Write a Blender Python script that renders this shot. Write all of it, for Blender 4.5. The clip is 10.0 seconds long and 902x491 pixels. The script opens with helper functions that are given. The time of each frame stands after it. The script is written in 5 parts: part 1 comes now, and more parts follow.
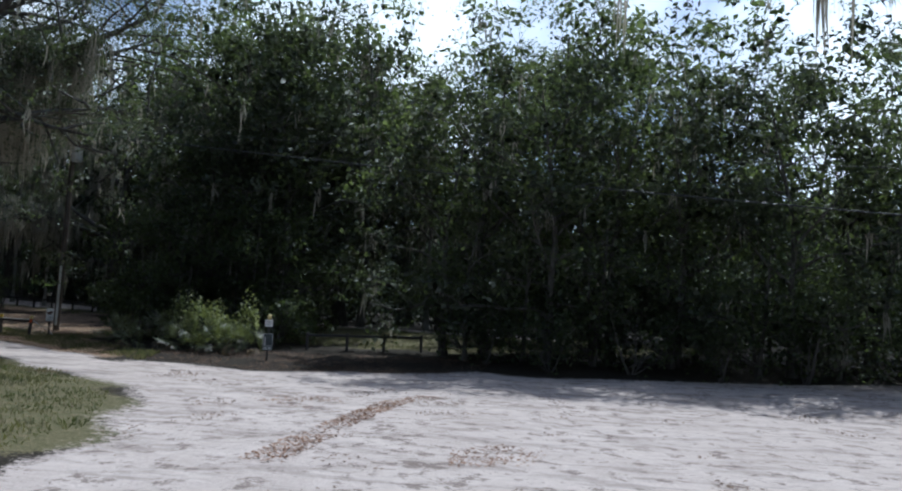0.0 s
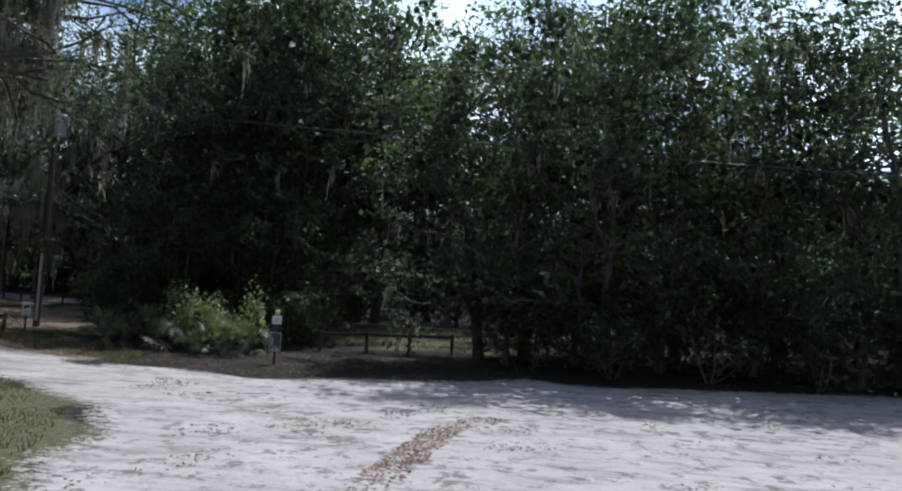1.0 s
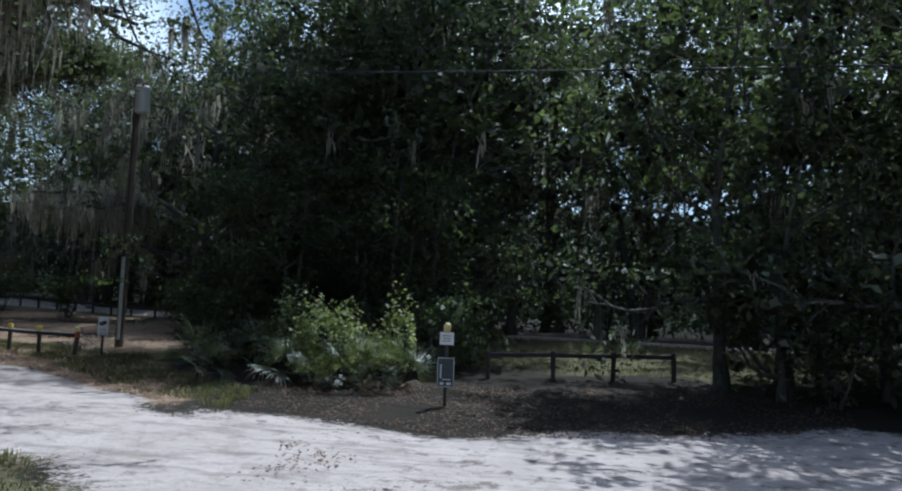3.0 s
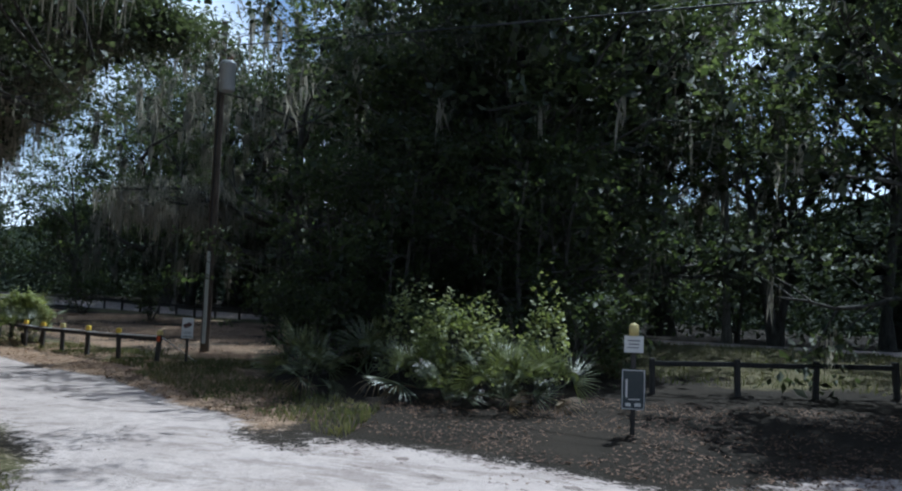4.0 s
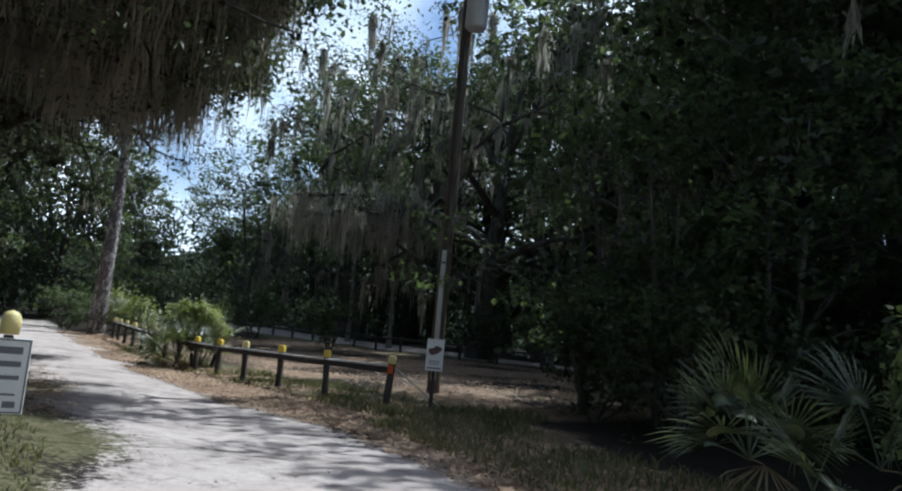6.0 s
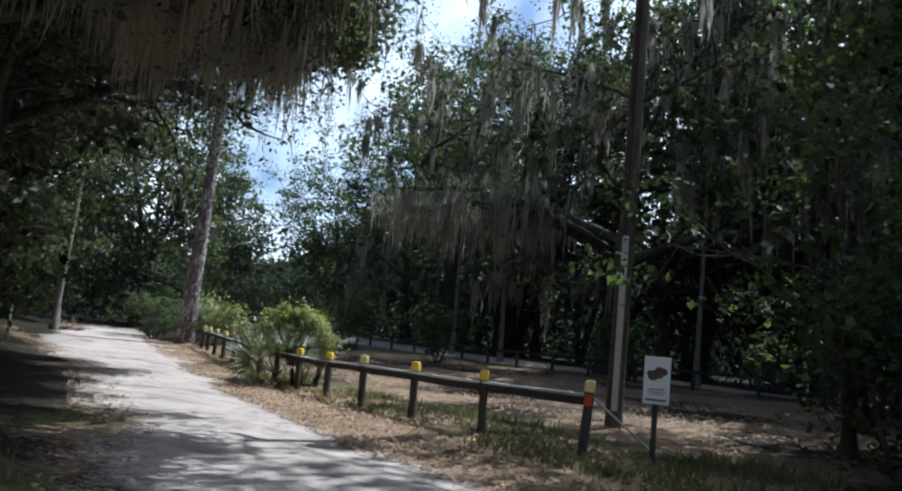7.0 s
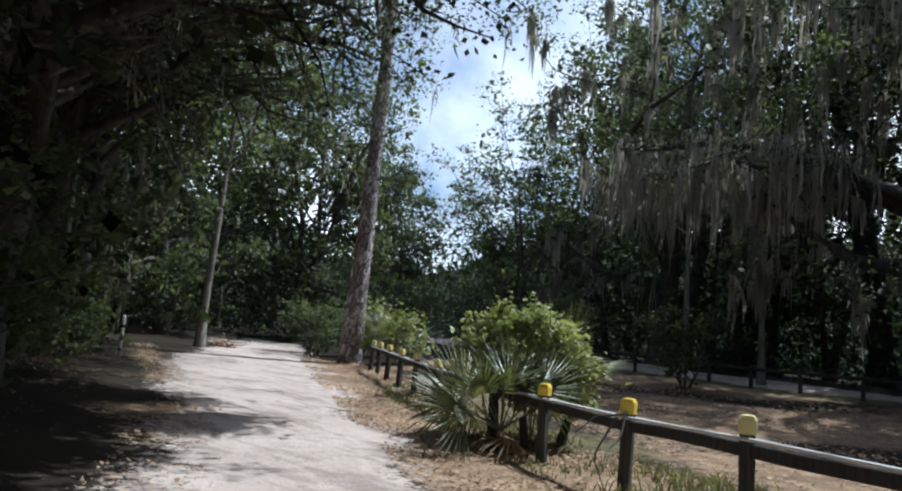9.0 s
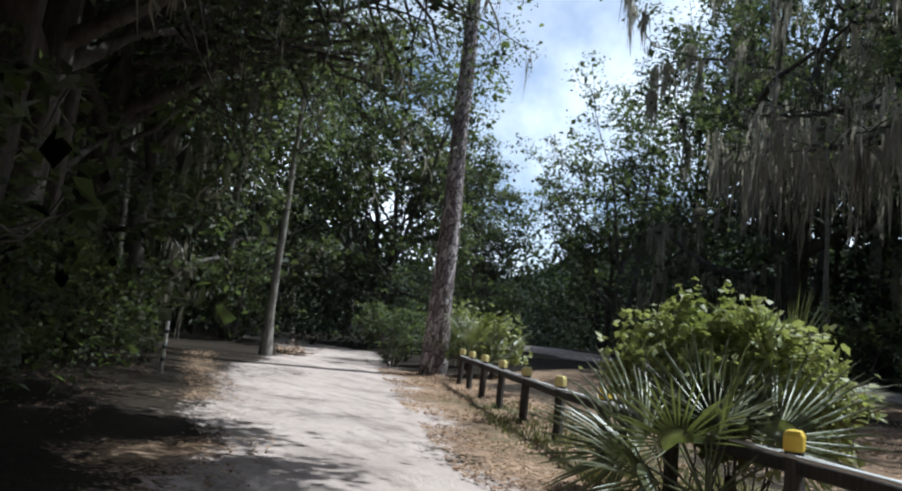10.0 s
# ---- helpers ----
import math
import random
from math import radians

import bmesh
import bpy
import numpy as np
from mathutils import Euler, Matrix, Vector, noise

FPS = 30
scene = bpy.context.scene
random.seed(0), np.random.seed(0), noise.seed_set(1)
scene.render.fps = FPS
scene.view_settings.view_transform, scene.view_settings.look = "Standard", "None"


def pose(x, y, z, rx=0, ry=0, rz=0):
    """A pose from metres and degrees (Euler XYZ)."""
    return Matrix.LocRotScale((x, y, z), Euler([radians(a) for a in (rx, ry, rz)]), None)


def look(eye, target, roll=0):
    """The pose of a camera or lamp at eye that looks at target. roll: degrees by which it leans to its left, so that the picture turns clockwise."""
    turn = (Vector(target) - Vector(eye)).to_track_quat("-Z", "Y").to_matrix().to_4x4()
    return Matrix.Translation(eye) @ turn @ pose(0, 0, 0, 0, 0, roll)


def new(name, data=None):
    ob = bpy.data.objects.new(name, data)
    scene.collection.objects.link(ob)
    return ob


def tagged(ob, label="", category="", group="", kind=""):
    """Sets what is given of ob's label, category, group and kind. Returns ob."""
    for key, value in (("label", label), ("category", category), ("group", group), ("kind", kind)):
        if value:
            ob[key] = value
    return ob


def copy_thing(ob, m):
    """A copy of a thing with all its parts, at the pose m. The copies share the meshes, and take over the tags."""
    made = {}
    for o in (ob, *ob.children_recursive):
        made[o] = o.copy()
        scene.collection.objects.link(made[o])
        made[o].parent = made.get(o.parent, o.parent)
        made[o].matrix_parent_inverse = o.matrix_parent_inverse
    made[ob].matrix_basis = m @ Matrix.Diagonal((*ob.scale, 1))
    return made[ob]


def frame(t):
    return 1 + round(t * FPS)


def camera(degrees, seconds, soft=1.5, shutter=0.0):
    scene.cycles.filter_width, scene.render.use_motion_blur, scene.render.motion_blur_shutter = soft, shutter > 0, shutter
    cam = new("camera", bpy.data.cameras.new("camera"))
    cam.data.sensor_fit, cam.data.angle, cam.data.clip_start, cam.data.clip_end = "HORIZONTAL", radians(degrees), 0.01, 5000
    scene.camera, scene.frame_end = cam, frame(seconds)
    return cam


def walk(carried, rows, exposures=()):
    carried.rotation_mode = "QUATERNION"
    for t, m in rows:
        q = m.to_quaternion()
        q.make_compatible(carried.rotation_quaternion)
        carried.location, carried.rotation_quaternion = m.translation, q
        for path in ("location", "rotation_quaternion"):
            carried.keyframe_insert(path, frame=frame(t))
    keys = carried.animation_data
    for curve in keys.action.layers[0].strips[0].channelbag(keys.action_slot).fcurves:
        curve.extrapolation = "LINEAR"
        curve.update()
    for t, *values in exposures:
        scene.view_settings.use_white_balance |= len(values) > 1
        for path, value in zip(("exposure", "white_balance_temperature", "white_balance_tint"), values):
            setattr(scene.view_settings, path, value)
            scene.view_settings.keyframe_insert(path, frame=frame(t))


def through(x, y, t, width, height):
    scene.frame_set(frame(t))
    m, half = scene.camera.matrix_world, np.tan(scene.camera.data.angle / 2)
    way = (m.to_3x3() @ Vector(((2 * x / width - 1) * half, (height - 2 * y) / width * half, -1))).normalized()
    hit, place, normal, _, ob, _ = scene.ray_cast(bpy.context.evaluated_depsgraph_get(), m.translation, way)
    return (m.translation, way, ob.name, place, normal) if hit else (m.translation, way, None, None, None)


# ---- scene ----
cam = camera(60.0, 10.0, soft=2.1)
PATH = [
    (0, (4.287, -1.702, 1.881), (3.986, 0.268, 2.057), 3.06),
    (0.5, (3.500, 0.265, 1.861), (3.199, 2.236, 2.025), 3.36),
    (1, (2.660, 2.209, 1.846), (2.348, 4.177, 2.009), 3.29),
    (1.5, (1.724, 4.083, 1.821), (1.386, 6.047, 1.991), 3.12),
    (2, (0.680, 5.830, 1.790), (0.296, 7.785, 1.960), 2.85),
    (2.5, (-0.420, 7.401, 1.765), (-0.861, 9.344, 1.942), 2.38),
    (3.8, (-3.323, 11.233, 1.668), (-3.991, 13.110, 1.833), 2.26),
    (4, (-3.844, 11.772, 1.619), (-4.541, 13.638, 1.791), 2.15),
    (4.5, (-5.196, 13.006, 1.447), (-5.967, 14.841, 1.647), 2.80),
    (5, (-6.779, 14.311, 1.251), (-7.629, 16.106, 1.483), 4.37),
    (5.5, (-8.456, 15.659, 1.127), (-9.387, 17.410, 1.383), 5.16),
    (6.8, (-12.892, 19.105, 1.047), (-14.047, 20.715, 1.324), 5.49),
    (7, (-13.534, 19.599, 1.047), (-14.722, 21.184, 1.324), 5.76),
    (7.5, (-15.016, 20.828, 1.070), (-16.288, 22.347, 1.344), 5.86),
    (8, (-16.583, 22.064, 1.111), (-17.932, 23.516, 1.379), 5.20),
    (8.5, (-18.161, 23.209, 1.130), (-19.583, 24.590, 1.399), 5.40),
    (9, (-19.712, 24.194, 1.145), (-21.202, 25.502, 1.410), 5.43),
    (9.5, (-21.194, 25.082, 1.159), (-22.746, 26.316, 1.420), 5.60),
    (10, (-22.642, 25.923, 1.180), (-24.249, 27.084, 1.442), 5.63),
]
walk(cam, [(t, look(eye, target, roll)) for t, eye, target, roll in PATH],
     [(0.0, -0.35, 5200, 6), (2.5, -0.15, 5000, 4), (4.5, -0.2, 5050, 4), (5.5, -0.05, 5150, 4), (6.8, 0.25, 5250, 5), (8.0, 0.15, 5300, 5), (10.0, 0.12, 5450, 6)])

# ---- world and sun ----
SUN_AZ = radians(12.0)      # from +y towards +x
SUN_EL = radians(59.0)
world = bpy.data.worlds.new("world")
scene.world = world
world.use_nodes = True
wn = world.node_tree.nodes
wl = world.node_tree.links
sky = wn.new("ShaderNodeTexSky")
sky.sky_type = "NISHITA"
sky.sun_disc = False
sky.sun_elevation = SUN_EL
sky.sun_rotation = SUN_AZ
sky.dust_density = 2.0
sky.ozone_density = 1.0
wn["Background"].inputs["Strength"].default_value = 0.115
wco = wn.new("ShaderNodeTexCoord")
cloud = wn.new("ShaderNodeTexNoise")
cloud.inputs["Scale"].default_value = 2.2
cloud.inputs["Detail"].default_value = 6.0
cloud.inputs["Roughness"].default_value = 0.55
wl.new(wco.outputs["Generated"], cloud.inputs["Vector"])
cover = wn.new("ShaderNodeValToRGB")
cover.color_ramp.elements[0].position, cover.color_ramp.elements[1].position = 0.40, 0.56
wl.new(cloud.outputs["Fac"], cover.inputs["Fac"])
grey = wn.new("ShaderNodeRGBToBW")
wl.new(sky.outputs["Color"], grey.inputs["Color"])
lift = wn.new("ShaderNodeMath")
lift.operation = "MULTIPLY"
lift.inputs[1].default_value = 3.3
wl.new(grey.outputs["Val"], lift.inputs[0])
white = wn.new("ShaderNodeCombineColor")
for channel in ("Red", "Green", "Blue"):
    wl.new(lift.outputs[0], white.inputs[channel])
haze = wn.new("ShaderNodeMix")
haze.data_type = "RGBA"
# the cover thins out overhead
parts_of = wn.new("ShaderNodeSeparateXYZ")
wl.new(wco.outputs["Generated"], parts_of.inputs[0])
thin_out = wn.new("ShaderNodeMapRange")
for key, value in (("From Min", 0.3), ("From Max", 0.75), ("To Min", 1.0), ("To Max", 0.15)):
    thin_out.inputs[key].default_value = value
wl.new(parts_of.outputs["Z"], thin_out.inputs["Value"])
amount = wn.new("ShaderNodeMath")
amount.operation = "MULTIPLY"
wl.new(cover.outputs["Color"], amount.inputs[0])
wl.new(thin_out.outputs[0], amount.inputs[1])
wl.new(amount.outputs[0], haze.inputs[0])
wl.new(sky.outputs["Color"], haze.inputs[6])
wl.new(white.outputs["Color"], haze.inputs[7])
wl.new(haze.outputs[2], wn["Background"].inputs["Color"])
sun = new("sun", bpy.data.lights.new("sun", "SUN"))
sun.data.energy = 4.9
sun.data.angle = radians(0.55)
sun.data.color = (1.0, 0.95, 0.86)
sun_to = Vector((math.sin(SUN_AZ) * math.cos(SUN_EL), math.cos(SUN_AZ) * math.cos(SUN_EL), math.sin(SUN_EL)))
sun.matrix_world = look(sun_to * 60, (0, 0, 0))


# ---- material helpers ----
class Mat:
    """A small helper round a node material."""

    def __init__(self, name):
        self.m = bpy.data.materials.new(name)
        self.m.use_nodes = True
        self.t = self.m.node_tree
        self.bsdf = self.t.nodes["Principled BSDF"]
        self.out = self.t.nodes["Material Output"]
        self.co = None

    def n(self, kind, **sets):
        node = self.t.nodes.new(kind)
        for key, value in sets.items():
            node.inputs[key].default_value = value
        return node

    def link(self, a, b):
        self.t.links.new(a, b)

    def coords(self):
        if self.co is None:
            self.co = self.n("ShaderNodeTexCoord")
        return self.co.outputs["Object"]

    def noise(self, scale, detail=4.0, rough=0.6, vec=None):
        node = self.n("ShaderNodeTexNoise", Scale=scale, Detail=detail, Roughness=rough)
        self.link(vec or self.coords(), node.inputs["Vector"])
        return node.outputs["Fac"]

    def ramp(self, fac, stops):
        node = self.n("ShaderNodeValToRGB")
        els = node.color_ramp.elements
        while len(els) < len(stops):
            els.new(0.5)
        for el, (pos, col) in zip(els, stops):
            el.position = pos
            el.color = (*col, 1.0) if len(col) == 3 else col
        self.link(fac, node.inputs["Fac"])
        return node.outputs["Color"]

    def mix(self, fac, a, b, mode="MIX"):
        node = self.n("ShaderNodeMix")
        node.data_type, node.blend_type = "RGBA", mode
        for sock, value in ((node.inputs[0], fac), (node.inputs[6], a), (node.inputs[7], b)):
            if isinstance(value, (int, float)):
                sock.default_value = value
            elif isinstance(value, tuple):
                sock.default_value = (*value, 1.0)
            else:
                self.link(value, sock)
        return node.outputs[2]

    def math(self, op, a, b=0.0):
        node = self.n("ShaderNodeMath")
        node.operation = op
        for sock, value in ((node.inputs[0], a), (node.inputs[1], b)):
            if isinstance(value, (int, float)):
                sock.default_value = value
            else:
                self.link(value, sock)
        return node.outputs[0]

    def bump(self, height, strength, distance):
        node = self.n("ShaderNodeBump", Strength=strength, Distance=distance)
        self.link(height, node.inputs["Height"])
        self.link(node.outputs["Normal"], self.bsdf.inputs["Normal"])
        return node.outputs["Normal"]

    def base(self, colour, rough=0.8, metal=0.0, spec=0.4):
        if isinstance(colour, tuple):
            self.bsdf.inputs["Base Color"].default_value = (*colour, 1.0)
        else:
            self.link(colour, self.bsdf.inputs["Base Color"])
        self.bsdf.inputs["Roughness"].default_value = rough
        self.bsdf.inputs["Metallic"].default_value = metal
        self.bsdf.inputs["Specular IOR Level"].default_value = spec
        return self.m


def island(mat):
    return mat.n("ShaderNodeNewGeometry").outputs["Random Per Island"]


def leafy(name, stops, glow, through=0.42, rough=0.6, spec=0.3):
    """Leaves: a coloured skin that lets part of the light through."""
    m = Mat(name)
    big = m.noise(0.9, 3.0)
    col = m.ramp(island(m), stops)
    col = m.mix(0.7, col, m.ramp(big, [(0.3, stops[0][1]), (0.7, stops[-1][1])]))
    m.base(col, rough, 0.0, spec)
    tr = m.n("ShaderNodeBsdfTranslucent")
    m.link(m.mix(1.0, col, glow, "MULTIPLY"), tr.inputs["Color"])
    mixer = m.n("ShaderNodeMixShader", Fac=through)
    m.link(m.bsdf.outputs[0], mixer.inputs[1])
    m.link(tr.outputs[0], mixer.inputs[2])
    m.link(mixer.outputs[0], m.out.inputs["Surface"])
    return m.m


LEAF_OAK = leafy("leaf_oak", [(0.0, (0.036, 0.047, 0.031)), (0.55, (0.078, 0.092, 0.060)), (1.0, (0.182, 0.195, 0.137))], (1.5, 1.7, 0.75), 0.28)
# oak leaf darkened: the shade of the far woods is put into its colour
LEAF_FAR_SHADE = leafy("leaf_far_shade", [(0.0, (0.02, 0.028, 0.018)), (0.55, (0.045, 0.056, 0.036)), (1.0, (0.10, 0.112, 0.078))], (1.3, 1.5, 0.75), 0.14, 0.85, 0.12)
LEAF_LAUREL = leafy("leaf_laurel", [(0.0, (0.043, 0.059, 0.034)), (0.55, (0.101, 0.124, 0.070)), (1.0, (0.230, 0.246, 0.155))], (1.55, 1.75, 0.75))
LEAF_SHRUB = leafy("leaf_shrub", [(0.0, (0.034, 0.048, 0.027)), (0.6, (0.077, 0.099, 0.055)), (1.0, (0.175, 0.194, 0.119))], (1.55, 1.75, 0.75))
LEAF_VINE = leafy("leaf_vine", [(0.0, (0.17, 0.20, 0.07)), (0.6, (0.34, 0.365, 0.15)), (1.0, (0.52, 0.52, 0.30))], (1.3, 1.4, 0.7), 0.3, 0.55, 0.3)
LEAF_FAN = leafy("leaf_fan", [(0.0, (0.06, 0.08, 0.036)), (0.6, (0.125, 0.148, 0.075)), (1.0, (0.27, 0.285, 0.17))], (1.4, 1.45, 0.6), 0.25, 0.36, 0.5)
LEAF_DRYFAN = leafy("leaf_dry_fan", [(0.0, (0.16, 0.11, 0.06)), (1.0, (0.32, 0.25, 0.15))], (1.2, 1.1, 0.8), 0.2, 0.6, 0.3)
NEEDLE = leafy("pine_needle", [(0.0, (0.025, 0.05, 0.022)), (1.0, (0.08, 0.12, 0.05))], (1.4, 1.7, 0.9), 0.25)
MOSS = leafy("spanish_moss", [(0.0, (0.20, 0.19, 0.155)), (0.6, (0.38, 0.352, 0.285)), (1.0, (0.56, 0.515, 0.43))], (1.1, 1.08, 1.0), 0.5, 0.9, 0.1)
GRASS = leafy("grass_blade", [(0.0, (0.042, 0.066, 0.02)), (0.55, (0.09, 0.115, 0.04)), (0.86, (0.19, 0.175, 0.085)), (1.0, (0.32, 0.255, 0.15))], (1.3, 1.5, 0.8), 0.3, 0.6, 0.3)
LITTER = leafy("dead_leaf", [(0.0, (0.13, 0.075, 0.045)), (0.4, (0.29, 0.165, 0.085)), (0.75, (0.44, 0.265, 0.145)), (1.0, (0.58, 0.42, 0.28))], (1.2, 1.1, 0.8), 0.12, 0.7, 0.3)

LITTER_RED = leafy("reddish_leaf", [(0.0, (0.09, 0.045, 0.03)), (0.5, (0.2, 0.105, 0.065)), (1.0, (0.36, 0.22, 0.14))], (1.2, 1.1, 0.8), 0.1, 0.75, 0.25)
# dark debris leaf of the sand, also used where litter should look shaded
LITTER_SAND_SHADE = leafy("sandy_shaded_leaf", [(0.0, (0.05, 0.03, 0.02)), (0.5, (0.12, 0.07, 0.045)), (1.0, (0.24, 0.155, 0.105))], (1.2, 1.1, 0.8), 0.1, 0.8, 0.2)


def bark(name, dark, light, scale, depth, stretch=0.22):
    m = Mat(name)
    mp = m.n("ShaderNodeMapping")
    mp.inputs["Scale"].default_value = (1.0, 1.0, stretch)
    m.link(m.coords(), mp.inputs["Vector"])
    fine = m.noise(scale, 6.0, 0.65, mp.outputs["Vector"])
    blotch = m.noise(1.3, 3.0)
    col = m.ramp(fine, [(0.32, dark), (0.68, light)])
    lichen = m.ramp(blotch, [(0.45, (0, 0, 0)), (0.7, (1, 1, 1))])
    col = m.mix(m.math("MULTIPLY", lichen, 0.3), col, (0.22, 0.225, 0.19))
    m.bump(fine, 0.9, depth)
    return m.base(col, 0.9, 0.0, 0.2)


BARK_OAK = bark("bark_oak", (0.025, 0.021, 0.018), (0.10, 0.09, 0.078), 9.0, 0.03)
BARK_PALE = bark("bark_pale", (0.10, 0.092, 0.08), (0.36, 0.34, 0.30), 14.0, 0.012)
BARK_GREY = bark("bark_grey", (0.035, 0.031, 0.027), (0.15, 0.138, 0.12), 12.0, 0.015)


def pine_bark():
    m = Mat("bark_pine")
    mp = m.n("ShaderNodeMapping")
    mp.inputs["Scale"].default_value = (1.0, 1.0, 0.42)
    m.link(m.coords(), mp.inputs["Vector"])
    warp = m.noise(5.0, 3.0, 0.6)
    where = m.n("ShaderNodeVectorMath")
    where.operation = "MULTIPLY_ADD"
    m.link(warp, where.inputs[0])
    where.inputs[1].default_value = (0.2, 0.2, 0.2)
    m.link(mp.outputs["Vector"], where.inputs[2])
    cell = m.n("ShaderNodeTexVoronoi", Scale=8.5)
    cell.feature = "DISTANCE_TO_EDGE"
    m.link(where.outputs["Vector"], cell.inputs["Vector"])
    tone = m.n("ShaderNodeTexVoronoi", Scale=8.5)
    m.link(where.outputs["Vector"], tone.inputs["Vector"])
    hue = m.ramp(tone.outputs["Color"], [(0.34, (0.10, 0.068, 0.065)), (0.5, (0.25, 0.2, 0.195)), (0.64, (0.7, 0.63, 0.62))])
    flake = m.ramp(m.noise(17.0, 6.0, 0.8), [(0.36, (0.09, 0.062, 0.06)), (0.62, (0.66, 0.6, 0.59))])
    col = m.mix(0.5, hue, flake)
    crack = m.ramp(cell.outputs["Distance"], [(0.0, (0.9, 0.9, 0.9)), (0.14, (0, 0, 0))])
    col = m.mix(crack, col, (0.045, 0.032, 0.03))
    m.bump(m.math("MINIMUM", cell.outputs["Distance"], 0.2), 1.0, 0.12)
    return m.base(col, 0.88, 0.0, 0.2)


BARK_PINE = pine_bark()


def ground_material(name):
    """Sand, grass and leaf litter, blended by the sheet's own masks."""
    m = Mat(name)
    sand_at = m.n("ShaderNodeAttribute")
    sand_at.attribute_name = "sand"
    grass_at = m.n("ShaderNodeAttribute")
    grass_at.attribute_name = "grass"
    fine, mid, big = m.noise(60.0, 5.0, 0.7), m.noise(5.0, 5.0, 0.65), m.noise(0.6, 4.0, 0.6)
    debris = m.noise(20.0, 6.0, 0.78)
    # sand: pale, slightly pink, with darker patches and scattered leaf crumbs
    sand = m.ramp(mid, [(0.3, (0.43, 0.355, 0.315)), (0.7, (0.60, 0.51, 0.46))])
    sand = m.mix(0.45, sand, m.ramp(big, [(0.35, (0.40, 0.33, 0.29)), (0.65, (0.63, 0.54, 0.485))]))
    sand = m.mix(0.12, sand, m.ramp(fine, [(0.3, (0.28, 0.23, 0.19)), (0.7, (0.66, 0.60, 0.54))]))
    lie = m.n("ShaderNodeMapping")
    lie.inputs["Rotation"].default_value = (0, 0, radians(-12))
    lie.inputs["Scale"].default_value = (0.5, 1.7, 1.0)
    m.link(m.coords(), lie.inputs["Vector"])
    streak, drift = m.noise(1.1, 8.0, 0.72, lie.outputs["Vector"]), m.noise(1.3, 6.0, 0.66)
    sand = m.mix(m.math("MULTIPLY", m.ramp(streak, [(0.5, (0, 0, 0)), (0.6, (1, 1, 1))]), 0.5), sand, m.ramp(mid, [(0.3, (0.15, 0.115, 0.098)), (0.7, (0.30, 0.25, 0.22))]))
    rut_at = m.n("ShaderNodeAttribute")
    rut_at.attribute_name = "rut"
    loose = m.math("ADD", m.math("MULTIPLY", drift, 0.15), m.math("MULTIPLY", streak, 0.55))
    loose = m.math("ADD", loose, m.math("MULTIPLY", rut_at.outputs["Fac"], 0.14))
    crumbs = m.ramp(m.math("MULTIPLY", debris, loose), [(0.35, (0, 0, 0)), (0.385, (1, 1, 1))])
    worn_at = m.n("ShaderNodeAttribute")
    worn_at.attribute_name = "worn"
    loose_part = m.math("SUBTRACT", 1.0, m.math("MULTIPLY", worn_at.outputs["Fac"], 0.7))
    rutted = m.math("MULTIPLY", rut_at.outputs["Fac"], 0.05)
    # scuffed debris plus the small shadows of hummocks, painted into the sand
    scuff_shade = m.ramp(m.math("ADD", m.noise(2.3, 9.0, 0.8), rutted), [(0.55, (0, 0, 0)), (0.575, (1, 1, 1))])
    sand = m.mix(m.math("MULTIPLY", m.math("MULTIPLY", scuff_shade, 0.75), loose_part), sand, m.ramp(debris, [(0.35, (0.075, 0.055, 0.045)), (0.65, (0.24, 0.185, 0.155))]))
    sand = m.mix(m.math("MULTIPLY", m.math("MULTIPLY", crumbs, 0.7), loose_part), sand, m.ramp(fine, [(0.3, (0.08, 0.042, 0.028)), (0.7, (0.26, 0.155, 0.105))]))
    # litter
    lit = m.ramp(debris, [(0.28, (0.05, 0.035, 0.024)), (0.5, (0.29, 0.195, 0.125)), (0.66, (0.48, 0.345, 0.235)), (0.78, (0.6, 0.48, 0.36))])
    lit = m.mix(0.5, lit, m.ramp(m.noise(3.2, 6.0, 0.7), [(0.36, (0.055, 0.042, 0.028)), (0.5, (0.24, 0.165, 0.105)), (0.66, (0.45, 0.33, 0.225))]))
    # forest duff, darkened further so the colour also carries the trees' shade
    shaded_duff = m.ramp(debris, [(0.28, (0.010, 0.008, 0.006)), (0.5, (0.024, 0.019, 0.013)), (0.66, (0.055, 0.04, 0.027)), (0.8, (0.13, 0.09, 0.06))])
    shaded_duff = m.mix(0.45, shaded_duff, m.ramp(big, [(0.35, (0.016, 0.014, 0.010)), (0.65, (0.045, 0.036, 0.025))]))
    dry_at = m.n("ShaderNodeAttribute")
    dry_at.attribute_name = "dry"
    # grass floor
    gr = m.ramp(debris, [(0.3, (0.045, 0.048, 0.02)), (0.5, (0.105, 0.1, 0.045)), (0.72, (0.28, 0.225, 0.135))])
    gr = m.mix(0.4, gr, m.ramp(mid, [(0.35, (0.06, 0.066, 0.026)), (0.65, (0.21, 0.16, 0.10))]))
    wob = m.math("MULTIPLY", m.math("SUBTRACT", debris, 0.5), 0.9)
    wob2 = m.math("MULTIPLY", m.math("SUBTRACT", mid, 0.5), 0.9)
    fs = m.ramp(m.math("ADD", sand_at.outputs["Fac"], m.math("ADD", wob, wob2)), [(0.42, (0, 0, 0)), (0.6, (1, 1, 1))])
